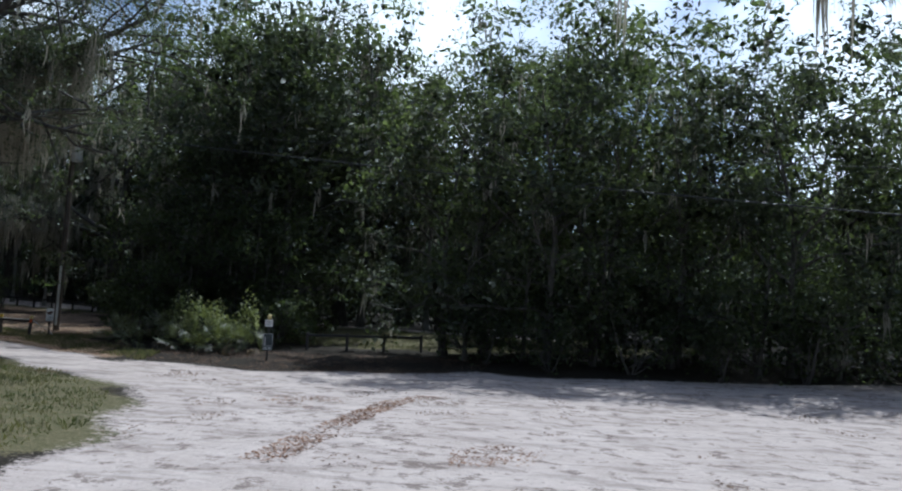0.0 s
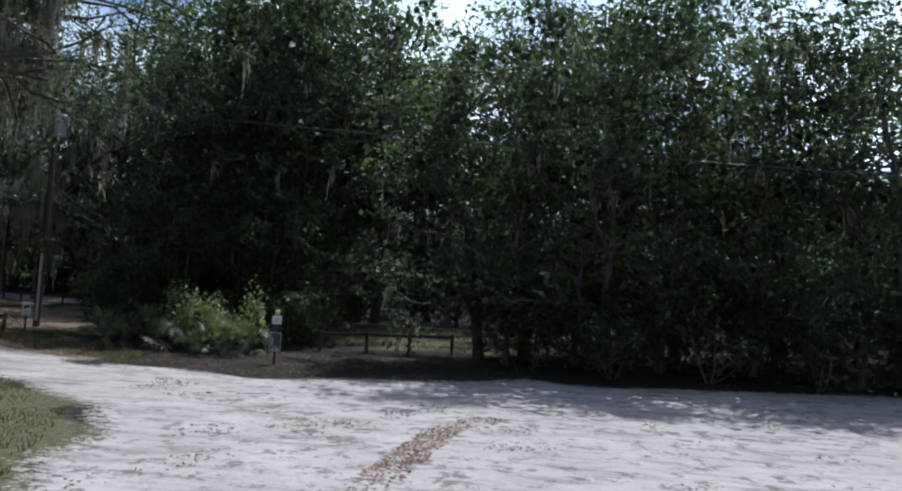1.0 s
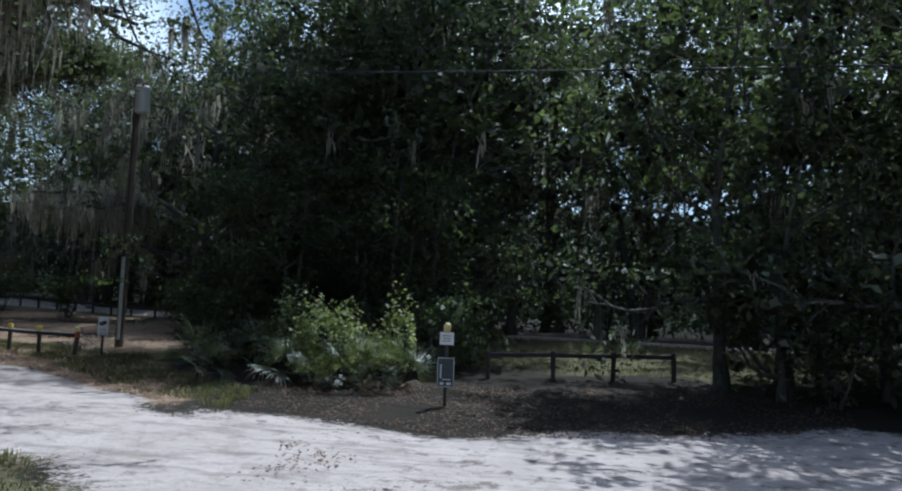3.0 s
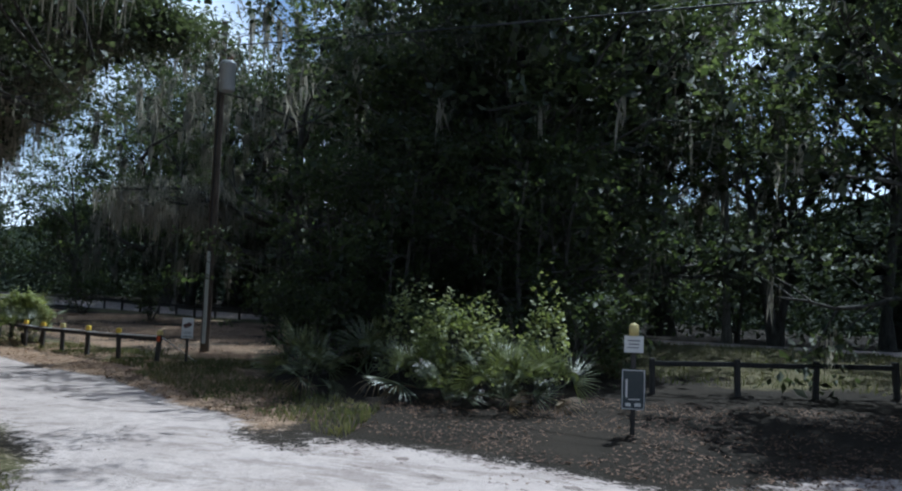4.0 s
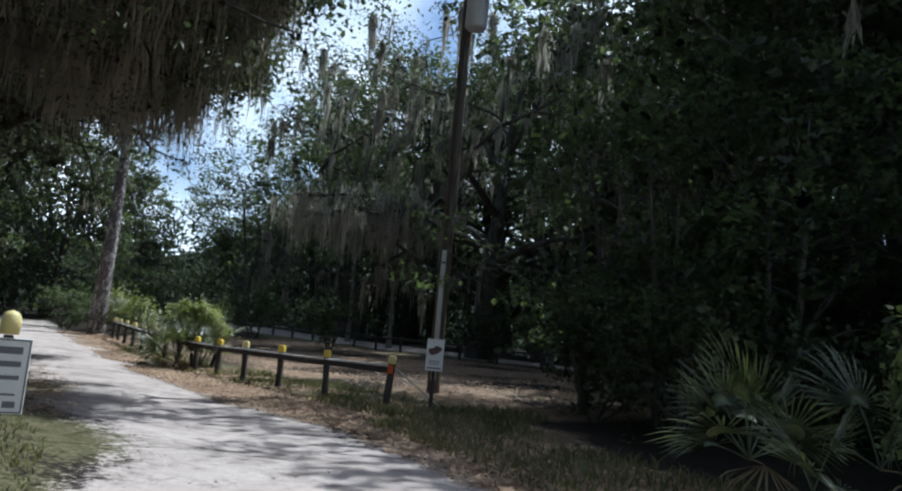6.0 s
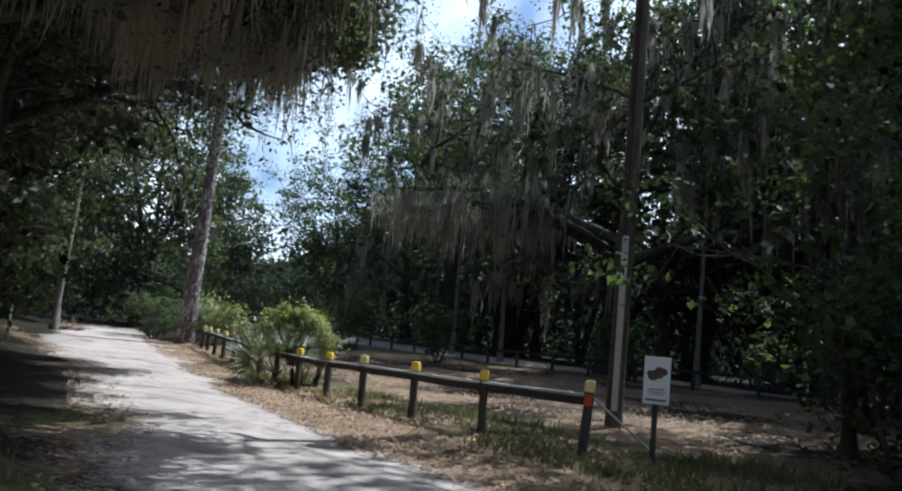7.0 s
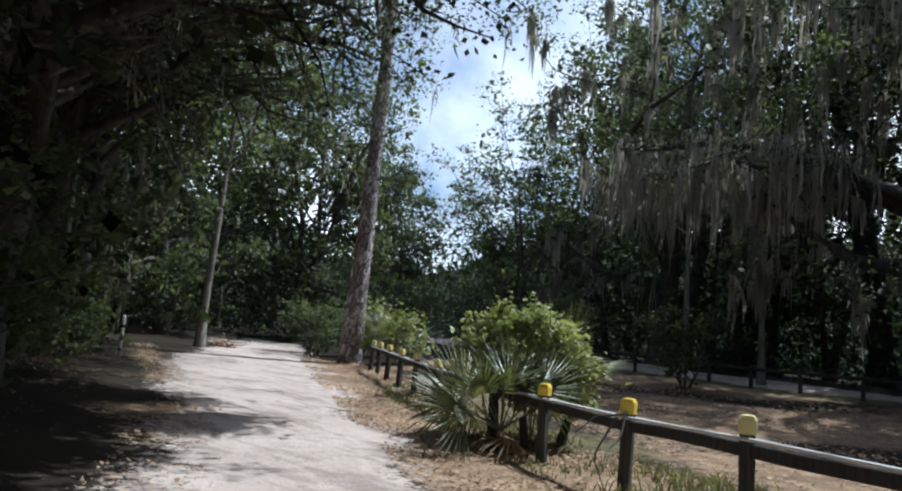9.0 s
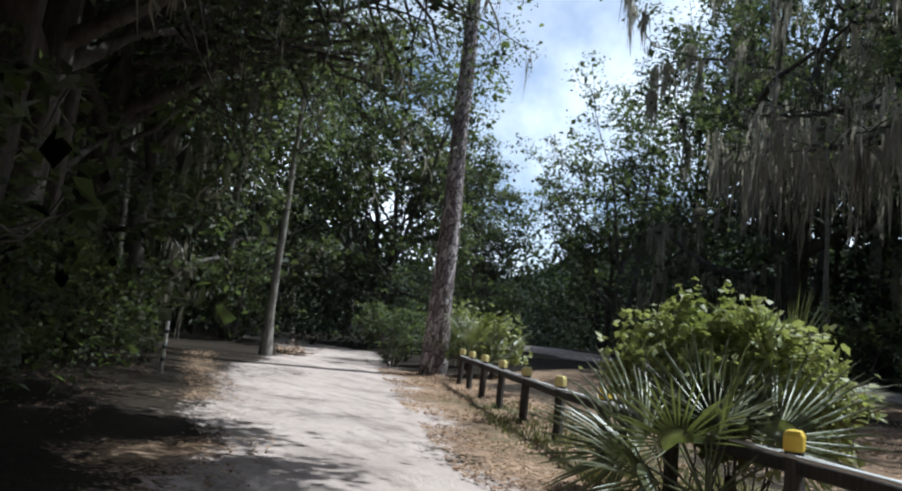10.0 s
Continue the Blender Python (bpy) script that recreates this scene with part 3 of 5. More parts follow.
def build_ground():
    xs, ys = steps(-62, 24, 0.36, 900), steps(-3, 56, 0.36, 900)
    gx, gy = np.meshgrid(xs, ys, indexing="ij")
    x, y = gx.ravel(), gy.ravel()
    sand, grass = sand_mask(x, y), grass_mask(x, y)
    # leaves gather in rows between the wheel tracks
    rut = np.zeros(len(x))
    for line in (((-9.0, 18.0), (-2.0, 15.0), (2.2, 9.5), (4.2, 2.0)), ((-4.0, 17.0), (3.0, 15.5), (12.0, 17.5), (24.0, 20.0)), ((-30.0, 30.2), (-20.0, 25.3), (-12.0, 20.4), (-6.0, 17.2))):
        for (x0, y0), (x1, y1) in zip(line, line[1:]):
            dx, dy = x1 - x0, y1 - y0
            f = np.clip(((x - x0) * dx + (y - y0) * dy) / (dx * dx + dy * dy), 0, 1)
            off = np.hypot(x - x0 - f * dx, y - y0 - f * dy) + 0.25 * waves(x, y, 1.2, 21)
            rut = np.maximum(rut, np.clip(1 - np.abs(off) / 0.55, 0, 1))
    # pale litter keeps to sunny ground; the rest takes the shade-dark duff
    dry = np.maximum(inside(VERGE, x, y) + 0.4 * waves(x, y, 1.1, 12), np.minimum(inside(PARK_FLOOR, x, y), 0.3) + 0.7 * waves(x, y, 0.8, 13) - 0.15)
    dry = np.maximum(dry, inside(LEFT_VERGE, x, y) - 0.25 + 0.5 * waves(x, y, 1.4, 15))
    worn = smooth(-0.2, 0.8, inside(LANE, x, y))
    z = ground_z(x, y)
    verts = np.stack([x, y, z], 1)
    a, b = len(xs), len(ys)
    i, j = np.meshgrid(np.arange(a - 1), np.arange(b - 1), indexing="ij")
    k = (i * b + j).ravel()
    quads = np.stack([k, k + b, k + b + 1, k + 1], 1)
    on_road = sand[quads].mean(1) > 0.0
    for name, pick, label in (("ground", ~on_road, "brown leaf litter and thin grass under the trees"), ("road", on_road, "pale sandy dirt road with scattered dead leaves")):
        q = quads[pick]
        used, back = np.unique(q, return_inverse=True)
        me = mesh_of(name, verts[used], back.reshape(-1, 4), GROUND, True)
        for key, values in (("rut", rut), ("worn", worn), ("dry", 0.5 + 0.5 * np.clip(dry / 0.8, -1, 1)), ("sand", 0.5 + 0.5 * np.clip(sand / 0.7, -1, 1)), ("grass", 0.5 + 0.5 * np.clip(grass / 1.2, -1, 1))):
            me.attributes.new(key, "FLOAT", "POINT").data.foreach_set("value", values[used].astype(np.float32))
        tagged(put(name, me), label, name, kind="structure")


build_ground()


# ---- tree kinds ----
MODELS = {}


def model(key, **spec):
    MODELS[key] = tree_model(**spec)


OAK = "live oak hung with grey moss"
TALL = "tall broadleaf tree with dark green foliage"
model("oak_a", name="oak_tree", seed=1, height=13, trunk_r=0.45, limb_from=0.24, limbs=10, reach=6.0, rise=0.35, leaf=0.125, leaf_n=9800,
      bark_mat=BARK_OAK, leaf_mat=LEAF_OAK, moss_n=5600, moss_len=1.4, moss_w=0.085, inner=26, clump=1.0, label=OAK, category="tree")
model("oak_b", name="oak_tree", seed=2, height=12, trunk_r=0.36, limb_from=0.3, limbs=9, reach=5.2, rise=0.45, leaf=0.125, leaf_n=9300,
      bark_mat=BARK_OAK, leaf_mat=LEAF_OAK, moss_n=4900, moss_len=1.4, moss_w=0.085, inner=26, clump=0.95, label=OAK, category="tree", leaders=2)
model("lane_oak", name="oak_tree", seed=12, height=13, trunk_r=0.42, limb_from=0.36, limbs=20, reach=6.4, rise=0.28, leaf=0.075, inner=18, heart_leaf=0.85, leaf_n=18000, toward=1.5,
      bark_mat=BARK_OAK, leaf_mat=LEAF_OAK, moss_n=600, moss_len=1.2, moss_w=0.03, clump=0.75, label="live oak leaning its moss-hung limbs over the lane", category="tree", forks=6, twigs=2)
model("tall_a", name="broadleaf_tree", seed=3, height=14, trunk_r=0.19, limb_from=0.3, limbs=14, reach=4.0, rise=0.5, wander=0.09, leaf=0.145, leaf_n=5200,
      bark_mat=BARK_GREY, leaf_mat=LEAF_LAUREL, moss_n=144, moss_len=0.9, clump=0.78, label=TALL, category="tree")
model("tall_b", name="broadleaf_tree", seed=4, height=13, trunk_r=0.17, limb_from=0.22, limbs=16, reach=4.0, rise=0.5, wander=0.08, leaf=0.145, leaf_n=5200,
      bark_mat=BARK_GREY, leaf_mat=LEAF_LAUREL, moss_n=120, clump=0.78, label=TALL, category="tree", leaders=2)
model("tall_c", name="broadleaf_tree", seed=5, height=12, trunk_r=0.16, limb_from=0.12, limbs=18, reach=3.6, rise=0.4, wander=0.08, leaf=0.145, leaf_n=5200,
      bark_mat=BARK_GREY, leaf_mat=LEAF_OAK, moss_n=240, moss_len=1.0, clump=0.78, label=TALL, category="tree")
model("thin", name="slender_tree", seed=16, height=13, trunk_r=0.13, wander=0.015, limb_from=0.5, limbs=10, reach=2.4, rise=0.7, leaf=0.095, leaf_n=4500,
      bark_mat=BARK_PALE, leaf_mat=LEAF_LAUREL, clump=0.5, inner=2, label="slender pale-trunked tree with a sparse crown", category="tree")
model("small", name="understorey_tree", seed=7, height=6, trunk_r=0.09, limb_from=0.1, limbs=14, reach=2.0, rise=0.5, leaf=0.115, inner=5, leaf_n=2700, forks=3,
      bark_mat=BARK_GREY, leaf_mat=LEAF_SHRUB, clump=0.5, label="low understorey tree with leaves down to the ground", category="tree", leaders=2)
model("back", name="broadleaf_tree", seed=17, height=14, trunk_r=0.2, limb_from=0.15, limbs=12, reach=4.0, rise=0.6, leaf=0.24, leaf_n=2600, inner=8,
      bark_mat=BARK_GREY, leaf_mat=LEAF_FAR_SHADE, clump=1.15, label=TALL, category="tree", forks=4)
model("bush", name="shrub", seed=8, height=2.6, trunk_r=0.05, limb_from=0.05, limbs=14, reach=1.35, rise=0.45, leaf=0.1, inner=4, leaf_n=1800,
      bark_mat=BARK_GREY, leaf_mat=LEAF_SHRUB, clump=0.36, label="dense dark green shrub on the forest floor", category="shrub", leaders=3, forks=4)
for thing in MODELS.values():
    thing.location = (0, -260, -40)
USED = set()
GROUPS = {"oak_a": "oaks", "oak_b": "oaks", "lane_oak": "oaks", "back": "woodland trees", "tall_a": "woodland trees", "tall_b": "woodland trees", "tall_c": "woodland trees",
          "thin": "slender trees", "small": "understorey trees", "bush": "shrubs"}


def plant(key, x, y, turn=None, size=1.0):
    """Puts one tree of a kind on the ground."""
    if turn is None:
        turn = random.random() * 360
    m = pose(x, y, gz(x, y) - 0.03, 0, 0, turn) @ Matrix.Diagonal((size, size, size, 1))
    if key not in USED:
        USED.add(key)
        ob = MODELS[key]
        ob.matrix_basis = m
    else:
        src = MODELS[key]
        ob = copy_thing(src, m @ Matrix.Diagonal((1 / src.scale[0], 1 / src.scale[1], 1 / src.scale[2], 1)))
    ob["group"] = GROUPS[key]
    return ob


# ---- woods ----
# front line, facing the open sand
for spec in (("tall_a", 17.5, 25.5, 40, 1.0), ("tall_b", 14.4, 26.6, 80, 0.86), ("tall_c", 11.6, 25.4, 10, 0.9), ("tall_b", 10.2, 32.5, 200, 1.18),
             ("tall_c", 8.0, 26.4, 130, 0.9), ("tall_b", 5.9, 27.6, 30, 0.86), ("tall_a", 5.6, 33.0, 300, 1.12), ("tall_c", 3.6, 26.0, 60, 0.95), ("tall_b", 1.2, 28.2, 20, 0.95),
             ("tall_a", 3.2, 34.5, 150, 1.02), ("tall_c", -0.2, 27.0, 240, 0.9), ("tall_a", 17.0, 28.5, 0, 0.9), ("tall_b", 19.6, 26.0, 110, 0.86), ("tall_b", -2.5, 46.0, 280, 1.35), ("thin", -4.4, 46.5, 30, 1.25),
             ("tall_c", -10.8, 37.0, 90, 1.05), ("tall_c", -9.8, 34.2, 330, 1.3), ("tall_a", -10.4, 32.4, 190, 1.2),
             ("tall_c", -9.2, 34.4, 20, 1.3), ("small", -8.6, 29.8, 90, 1.0), ("small", -12.0, 31.4, 50, 1.2), ("tall_a", -10.2, 38.5, 110, 1.45), ("oak_b", -11.6, 43.0, 250, 1.3), ("tall_b", -14.4, 46.5, 10, 1.65), ("tall_c", -12.4, 33.2, 70, 0.95),
             ("small", -13.2, 31.2, 70, 1.2), ("tall_a", -18.6, 48.5, 200, 1.65), ("tall_b", -20.5, 55.5, 20, 1.75), ("tall_c", -11.0, 44.0, 120, 1.6), ("tall_c", -8.5, 46.0, 200, 1.4), ("tall_c", 20.5, 28.5, 0, 1.05), ("tall_b", 24.0, 27.0, 70, 1.1),
             ("tall_a", 29.0, 29.0, 160, 1.1), ("tall_b", 7.0, 37.5, 10, 1.15), ("tall_c", 15.5, 36.0, 220, 1.15), ("tall_a", 22.0, 36.0, 320, 1.15)):
    plant(spec[0], spec[1], spec[2], spec[3], spec[4])
# oaks of the park, beyond the fence
for spec in (("oak_b", -34.0, 65.0, 40, 1.7), ("oak_a", -39.6, 61.5, 300, 1.6), ("tall_a", -30.0, 67.0, 60, 1.5), ("tall_b", -37.0, 66.0, 160, 1.5), ("oak_b", -18.5, 48.5, 130, 1.3),
             ("tall_c", -53.0, 50.2, 10, 0.62), ("oak_a", -10.0, 46.0, 80, 1.2), ("oak_b", -29.0, 65.0, 170, 1.5), 
             ("oak_b", -20.0, 60.0, 320, 1.4), ("tall_c", -43.5, 66.0, 40, 1.4), ("tall_b", -24.0, 66.0, 0, 1.5), ("thin", -31.5, 47.8, 100, 0.8),
             ("thin", -35.2, 49.4, 200, 0.9), ("tall_c", -53.0, 49.5, 70, 0.85), ("tall_c", -57.5, 52.5, 10, 1.05), ("tall_b", -48.5, 55.0, 200, 1.05), ("tall_c", -51.5, 57.5, 80, 0.95), ("tall_a", -46.5, 60.0, 220, 1.1), ("tall_b", -41.0, 58.0, 120, 1.45), ("thin", -22.5, 46.0, 20, 0.85), ("oak_a", -8.0, 57.0, 0, 1.3), ("oak_b", 3.0, 53.0, 90, 1.3),
             ("tall_b", -56.0, 62.0, 150, 1.0), ("tall_a", -42.0, 66.0, 80, 1.5), ("tall_b", -15.0, 67.0, 80, 1.5),
             ("back", 1.5, 46.5, 60, 1.2), ("back", -16.0, 52.0, 30, 1.4), ("back", -22.0, 54.0, 130, 1.45), ("back", -27.5, 56.0, 250, 1.45)):
    plant(spec[0], spec[1], spec[2], spec[3], spec[4])
# woods left of the lane
for spec in (("tall_a", -34.8, 25.0, 30, 1.2), ("tall_b", -38.8, 28.0, 140, 1.3), ("tall_a", -42.6, 31.2, 250, 1.3), ("tall_c", -52.0, 37.0, 20, 1.35), ("tall_b", -54.5, 45.0, 300, 1.3), ("tall_c", -44.0, 29.6, 220, 1.4), ("tall_a", -47.0, 31.6, 300, 1.4),
             ("tall_b", -51.0, 31.5, 60, 1.45), ("lane_oak", -20.6, 18.4, 4, 1.0), ("lane_oak", -16.6, 17.2, 2, 1.25), ("tall_c", -30.0, 23.6, 10, 1.25),
             ("tall_b", -41.0, 25.0, 0, 1.4), ("tall_c", -35.0, 21.0, 90, 1.3), ("oak_a", -20.0, 7.0, 240, 1.2), ("tall_a", -48.0, 26.0, 190, 1.4),
             ("tall_b", -61.0, 38.0, 290, 1.5), ("tall_c", -57.0, 34.8, 40, 1.3), ("tall_a", -60.0, 30.0, 40, 1.5), ("tall_c", -55.0, 45.5, 150, 1.2),
             ("tall_b", -63.0, 44.0, 330, 1.4), ("thin", -44.3, 35.3, 30, 1.1), ("thin", -45.5, 31.2, 200, 1.0), ("thin", -24.0, 22.0, 100, 1.0),
             ("lane_oak", -31.2, 26.2, 14, 1.05), ("lane_oak", -36.4, 27.2, -6, 1.1), ("lane_oak", -40.6, 29.0, 0, 1.1), ("oak_b", -46.0, 29.4, 160, 1.1), ("tall_b", -30.5, 20.0, 250, 1.3)):
    plant(spec[0], spec[1], spec[2], spec[3], spec[4])
# second rows that close the view
for x, y in ((-52, 66), (-45, 66), (-38, 62), (-30, 66), (-23, 63), (-16, 60), (-9, 62), (-2, 58), (6, 56), (12, 50), (18, 46), (24, 43), (30, 38), (36, 34),
             (-68, 51), (-66, 46), (-66, 38), (-66, 30), (-58, 24), (-52, 20), (-46, 18), (-40, 16), (-33, 13), (-28, 8), (-24, 2), (-36, 24), (-30, 17)):
    plant(("back", "oak_b", "back", "back")[int(x * 7 + y) % 4], x, y, None, random.uniform(1.15, 1.45))
# behind and beside the open sand
for spec in (("tall_b", 22.0, -12.0, 0, 1.2), ("tall_a", 8.0, -16.0, 90, 1.2), ("oak_b", -8.0, -14.0, 200, 1.2),
             ("tall_c", -20.0, -2.0, 30, 1.2), ("tall_b", 34.0, 2.0, 120, 1.2)):
    plant(spec[0], spec[1], spec[2], spec[3], spec[4])
# understorey
UNDER = ((16.0, 24.6), (13.0, 25.2), (10.4, 24.8), (7.8, 25.6), (5.2, 25.4), (2.8, 26.2), (0.8, 25.6), (-7.6, 30.4), (-9.6, 30.2), (-11.8, 29.4),
         (-13.6, 29.6), (-15.4, 31.0), (9.0, 28.2), (4.0, 31.0), (12.0, 30.0), (18.5, 27.5), (-8.2, 31.5), (-12.0, 33.0), (-4.0, 48.0), (-38.0, 25.0),
         (-34.5, 23.5), (-31.5, 22.0), (-46.5, 29.0), (-50.0, 36.4), (-55.0, 36.6), (-50.0, 45.0), (-47.5, 45.5), 
          (-26.5, 17.0), (-43.0, 28.0))
for x, y in UNDER:
    plant("small", x, y, None, random.uniform(0.75, 1.15))
SHRUBS = ((-30.0, 26.0), (-28.4, 25.2), (-33.0, 26.4), (-36.6, 27.4), (-26.6, 24.2), (-39.0, 28.4), (15.0, 23.6), (11.6, 23.9), (9.0, 23.6), (6.4, 24.2), (3.8, 23.9), (1.6, 24.8), (-6.8, 27.4), (-12.8, 27.6), (-14.6, 29.4), (-42.6, 38.6),
          (-44.6, 39.6), (-47.0, 31.0), (-45.0, 30.5), (-33.6, 24.8), (-30.6, 23.2), (-27.0, 20.8), (-37.5, 28.2), (-40.0, 29.4), (-31.2, 43.0), (-36.8, 44.2),
          (-24.5, 44.8), (-49.5, 36.2), (17.6, 24.2), (20.5, 25.4), (-9.6, 27.2))
for x, y in SHRUBS:
    plant("bush", x, y, None, random.uniform(0.7, 1.1))


# low limbs, thick with moss, reach out over the lane
def mossy_limb(tree, rng, tip, low, wide=0.03, beards=110, drop=1.9, sprigs=4500, leaf=0.08, spread=0.17):
    """A limb from the trunk to tip, hung with moss that ends above the height low."""
    inv = tree.matrix_basis.inverted()
    size = tree.matrix_basis.to_scale()[0]
    base = tree.matrix_basis.translation.z
    goal = np.array(inv @ Vector(tip))
    f = np.linspace(0, 1, 9)[:, None]
    path = np.array([[0.05, 0.05, 4.0]]) * (1 - f) + goal * f + np.array([[0, 0, 0.9]]) * np.sin(f * math.pi) + rng.normal(0, 0.08, (9, 3))
    wood = Soup()
    wood.add(*tube(path, np.linspace(0.13, 0.03, 9), 8, 0.2, rng))
    ends = []
    for k in range(44):
        i = int(rng.integers(3, 8))
        p = path[i] + (path[i + 1] - path[i]) * rng.random()
        q = bend(rng, p, rng.normal(0, 1, 3) * np.array([1, 0.7, 0.4]) + np.array([0, 0.3, 0.2]), rng.uniform(0.6, 1.3), 4, 0.3, 0)
        wood.add(*tube(q, np.linspace(0.022, 0.006, 5), 4))
        ends.append(q[1:])
    put("limb", wood.mesh("limb", BARK_OAK, True), tree, "crooked low limb")
    ends = np.concatenate(ends)
    n = beards * 7
    pick = np.repeat(ends[rng.integers(0, len(ends), beards)], 7, 0)
    roots = pick + rng.normal(0, 0.07, (n, 3))
    fall = np.minimum(rng.uniform(0.2 * drop, drop, n), np.maximum((base + size * roots[:, 2] - low) / size, 0.15))
    hang = Soup()
    hang.add(*strands(rng, roots, fall / 1.4, wide, 3))
    tagged(put("moss", hang.mesh("moss", MOSS), tree, "thick grey beard of moss"), kind="stuff")
    spray = Soup()
    spray.add(*leaves(rng, ends[rng.integers(0, len(ends), sprigs)] + rng.normal(0, spread, (sprigs, 3)), leaf, leaf * 0.6))
    spray.add(*leaves(rng, ends[rng.integers(0, len(ends), sprigs // 7)] + rng.normal(0, 0.12, (sprigs // 7, 3)), 0.16, 0.11))
    put("crown", spray.mesh("crown", LEAF_OAK), tree)


def bearded_limb(tree, rng, tip, spots):
    """A long bare limb with a few separate beards of moss; spots: where each hangs and how low it comes."""
    inv = tree.matrix_basis.inverted()
    f = np.linspace(0, 1, 12)[:, None]
    path = np.array([[0, 0, 5.2]]) * (1 - f) + np.array(inv @ Vector(tip)) * f + np.array([[0, 0, 0.7]]) * np.sin(f * math.pi) + rng.normal(0, 0.07, (12, 3))
    wood = Soup()
    wood.add(*tube(path, np.linspace(0.16, 0.03, 12), 8, 0.2, rng))
    put("limb", wood.mesh("limb", BARK_OAK, True), tree, "long bare limb")
    for (x, y), low in spots:
        end = np.array(inv @ Vector((x, y, low)))
        near = path[np.argmin(np.hypot(path[:, 0] - end[0], path[:, 1] - end[1]))]
        roots = np.array([end[0], end[1], near[2]]) + rng.normal(0, 1, (26, 3)) * np.array([0.05, 0.05, 0.03])
        hang = Soup()
        hang.add(*strands(rng, roots, np.full(26, (near[2] - end[2]) / 1.15), 0.045, 5, 0.02))
        tagged(put("moss", hang.mesh("moss", MOSS), tree, "single hanging beard of moss"), kind="stuff")


sand_oak = plant("lane_oak", 17.6, 5.0, 84, 1.0)
bearded_limb(sand_oak, np.random.default_rng(79), (3.6, 8.6, 7.3), (((4.84, 8.0), 5.4), ((7.05, 7.6), 5.1), ((7.3, 7.55), 5.35)))
leaner = plant("lane_oak", -22.2, 20.8, 0, 1.0)
for seed, tip, low in ((80, (-22.0, 26.9, 6.6), 4.7), (82, (-20.4, 25.0, 6.8), 4.9),
                       (86, (-18.6, 26.6, 8.6), 7.2), (90, (-27.6, 29.6, 8.4), 6.8)):
    mossy_limb(leaner, np.random.default_rng(seed), tip, low)
for seed, tip, low in ((77, (-24.3, 28.8, 6.6), 4.2), (78, (-25.8, 27.6, 6.4), 4.4), (81, (-25.6, 29.8, 7.6), 5.2), (91, (-28.0, 30.6, 7.8), 5.6), (92, (-26.6, 30.4, 7.4), 5.2),
                       (83, (-23.3, 29.6, 8.6), 6.6), (84, (-22.6, 29.0, 9.6), 7.6), (85, (-21.2, 28.2, 8.6), 6.4), (87, (-19.6, 27.4, 9.2), 7.4)):
    mossy_limb(leaner, np.random.default_rng(seed), tip, low, 0.035, 200, 2.4, 7500, 0.09)
# high limbs, mostly out of view, added to cast shade on the lane
for seed, tip, low in ((88, (-17.2, 28.4, 8.9), 7.9), (89, (-18.8, 29.4, 9.3), 8.3), (110, (-20.4, 30.4, 9.6), 8.8)):
    mossy_limb(leaner, np.random.default_rng(seed), tip, low, beards=60, sprigs=6000, leaf=0.16, spread=0.28)
corner_oak = plant("lane_oak", -12.6, 14.4, -30, 1.0)
for seed, tip, low in ((111, (-10.5, 18.8, 7.4), 5.2), (112, (-9.2, 17.6, 8.4), 6.4), (113, (-12.2, 19.6, 6.8), 4.8)):
    mossy_limb(corner_oak, np.random.default_rng(seed), tip, low, 0.035, 160, 2.2, 7000, 0.11, 0.22)
archer = plant("lane_oak", -27.4, 22.6, 0, 1.1)
# more unseen limbs with oversized leaves, added to shade the lane's left side
for seed, tip, low in ((93, (-25.6, 31.6, 9.6), 8.6), (94, (-28.0, 32.2, 9.8), 8.8), (95, (-30.2, 32.8, 10.0), 8.8), (96, (-27.0, 30.8, 9.2), 8.2), (97, (-23.4, 30.6, 9.6), 8.6), (98, (-32.0, 33.0, 9.6), 8.4), (99, (-27.6, 33.4, 8.9), 8.0), (100, (-30.2, 34.4, 9.1), 8.2)):
    mossy_limb(archer, np.random.default_rng(seed), tip, low, beards=60, sprigs=6000, leaf=0.19, spread=0.3)
# the oak in the park whose low limbs hang full of long moss
moss_oak = plant("oak_a", -38.5, 53.2, 200, 1.2)
for seed, tip, low in ((102, (-36.2, 48.4, 7.8), 4.6), (103, (-38.6, 48.6, 8.6), 5.6), (104, (-33.4, 51.0, 8.8), 5.2)):
    mossy_limb(moss_oak, np.random.default_rng(seed), tip, low, 0.06, 60, 1.9, 1800, 0.12)
arch_oak = plant("oak_a", -25.9, 46.6, 205, 1.1)
for seed, tip, low in ((121, (-31.6, 41.6, 6.2), 3.6), (122, (-33.4, 42.4, 6.5), 3.8), (123, (-30.0, 40.8, 6.0), 3.6), (124, (-34.6, 43.0, 7.0), 4.4), (125, (-32.4, 41.2, 7.0), 4.7)):
    mossy_limb(arch_oak, np.random.default_rng(seed), tip, low, 0.055, 46, 2.3, 420, 0.1)


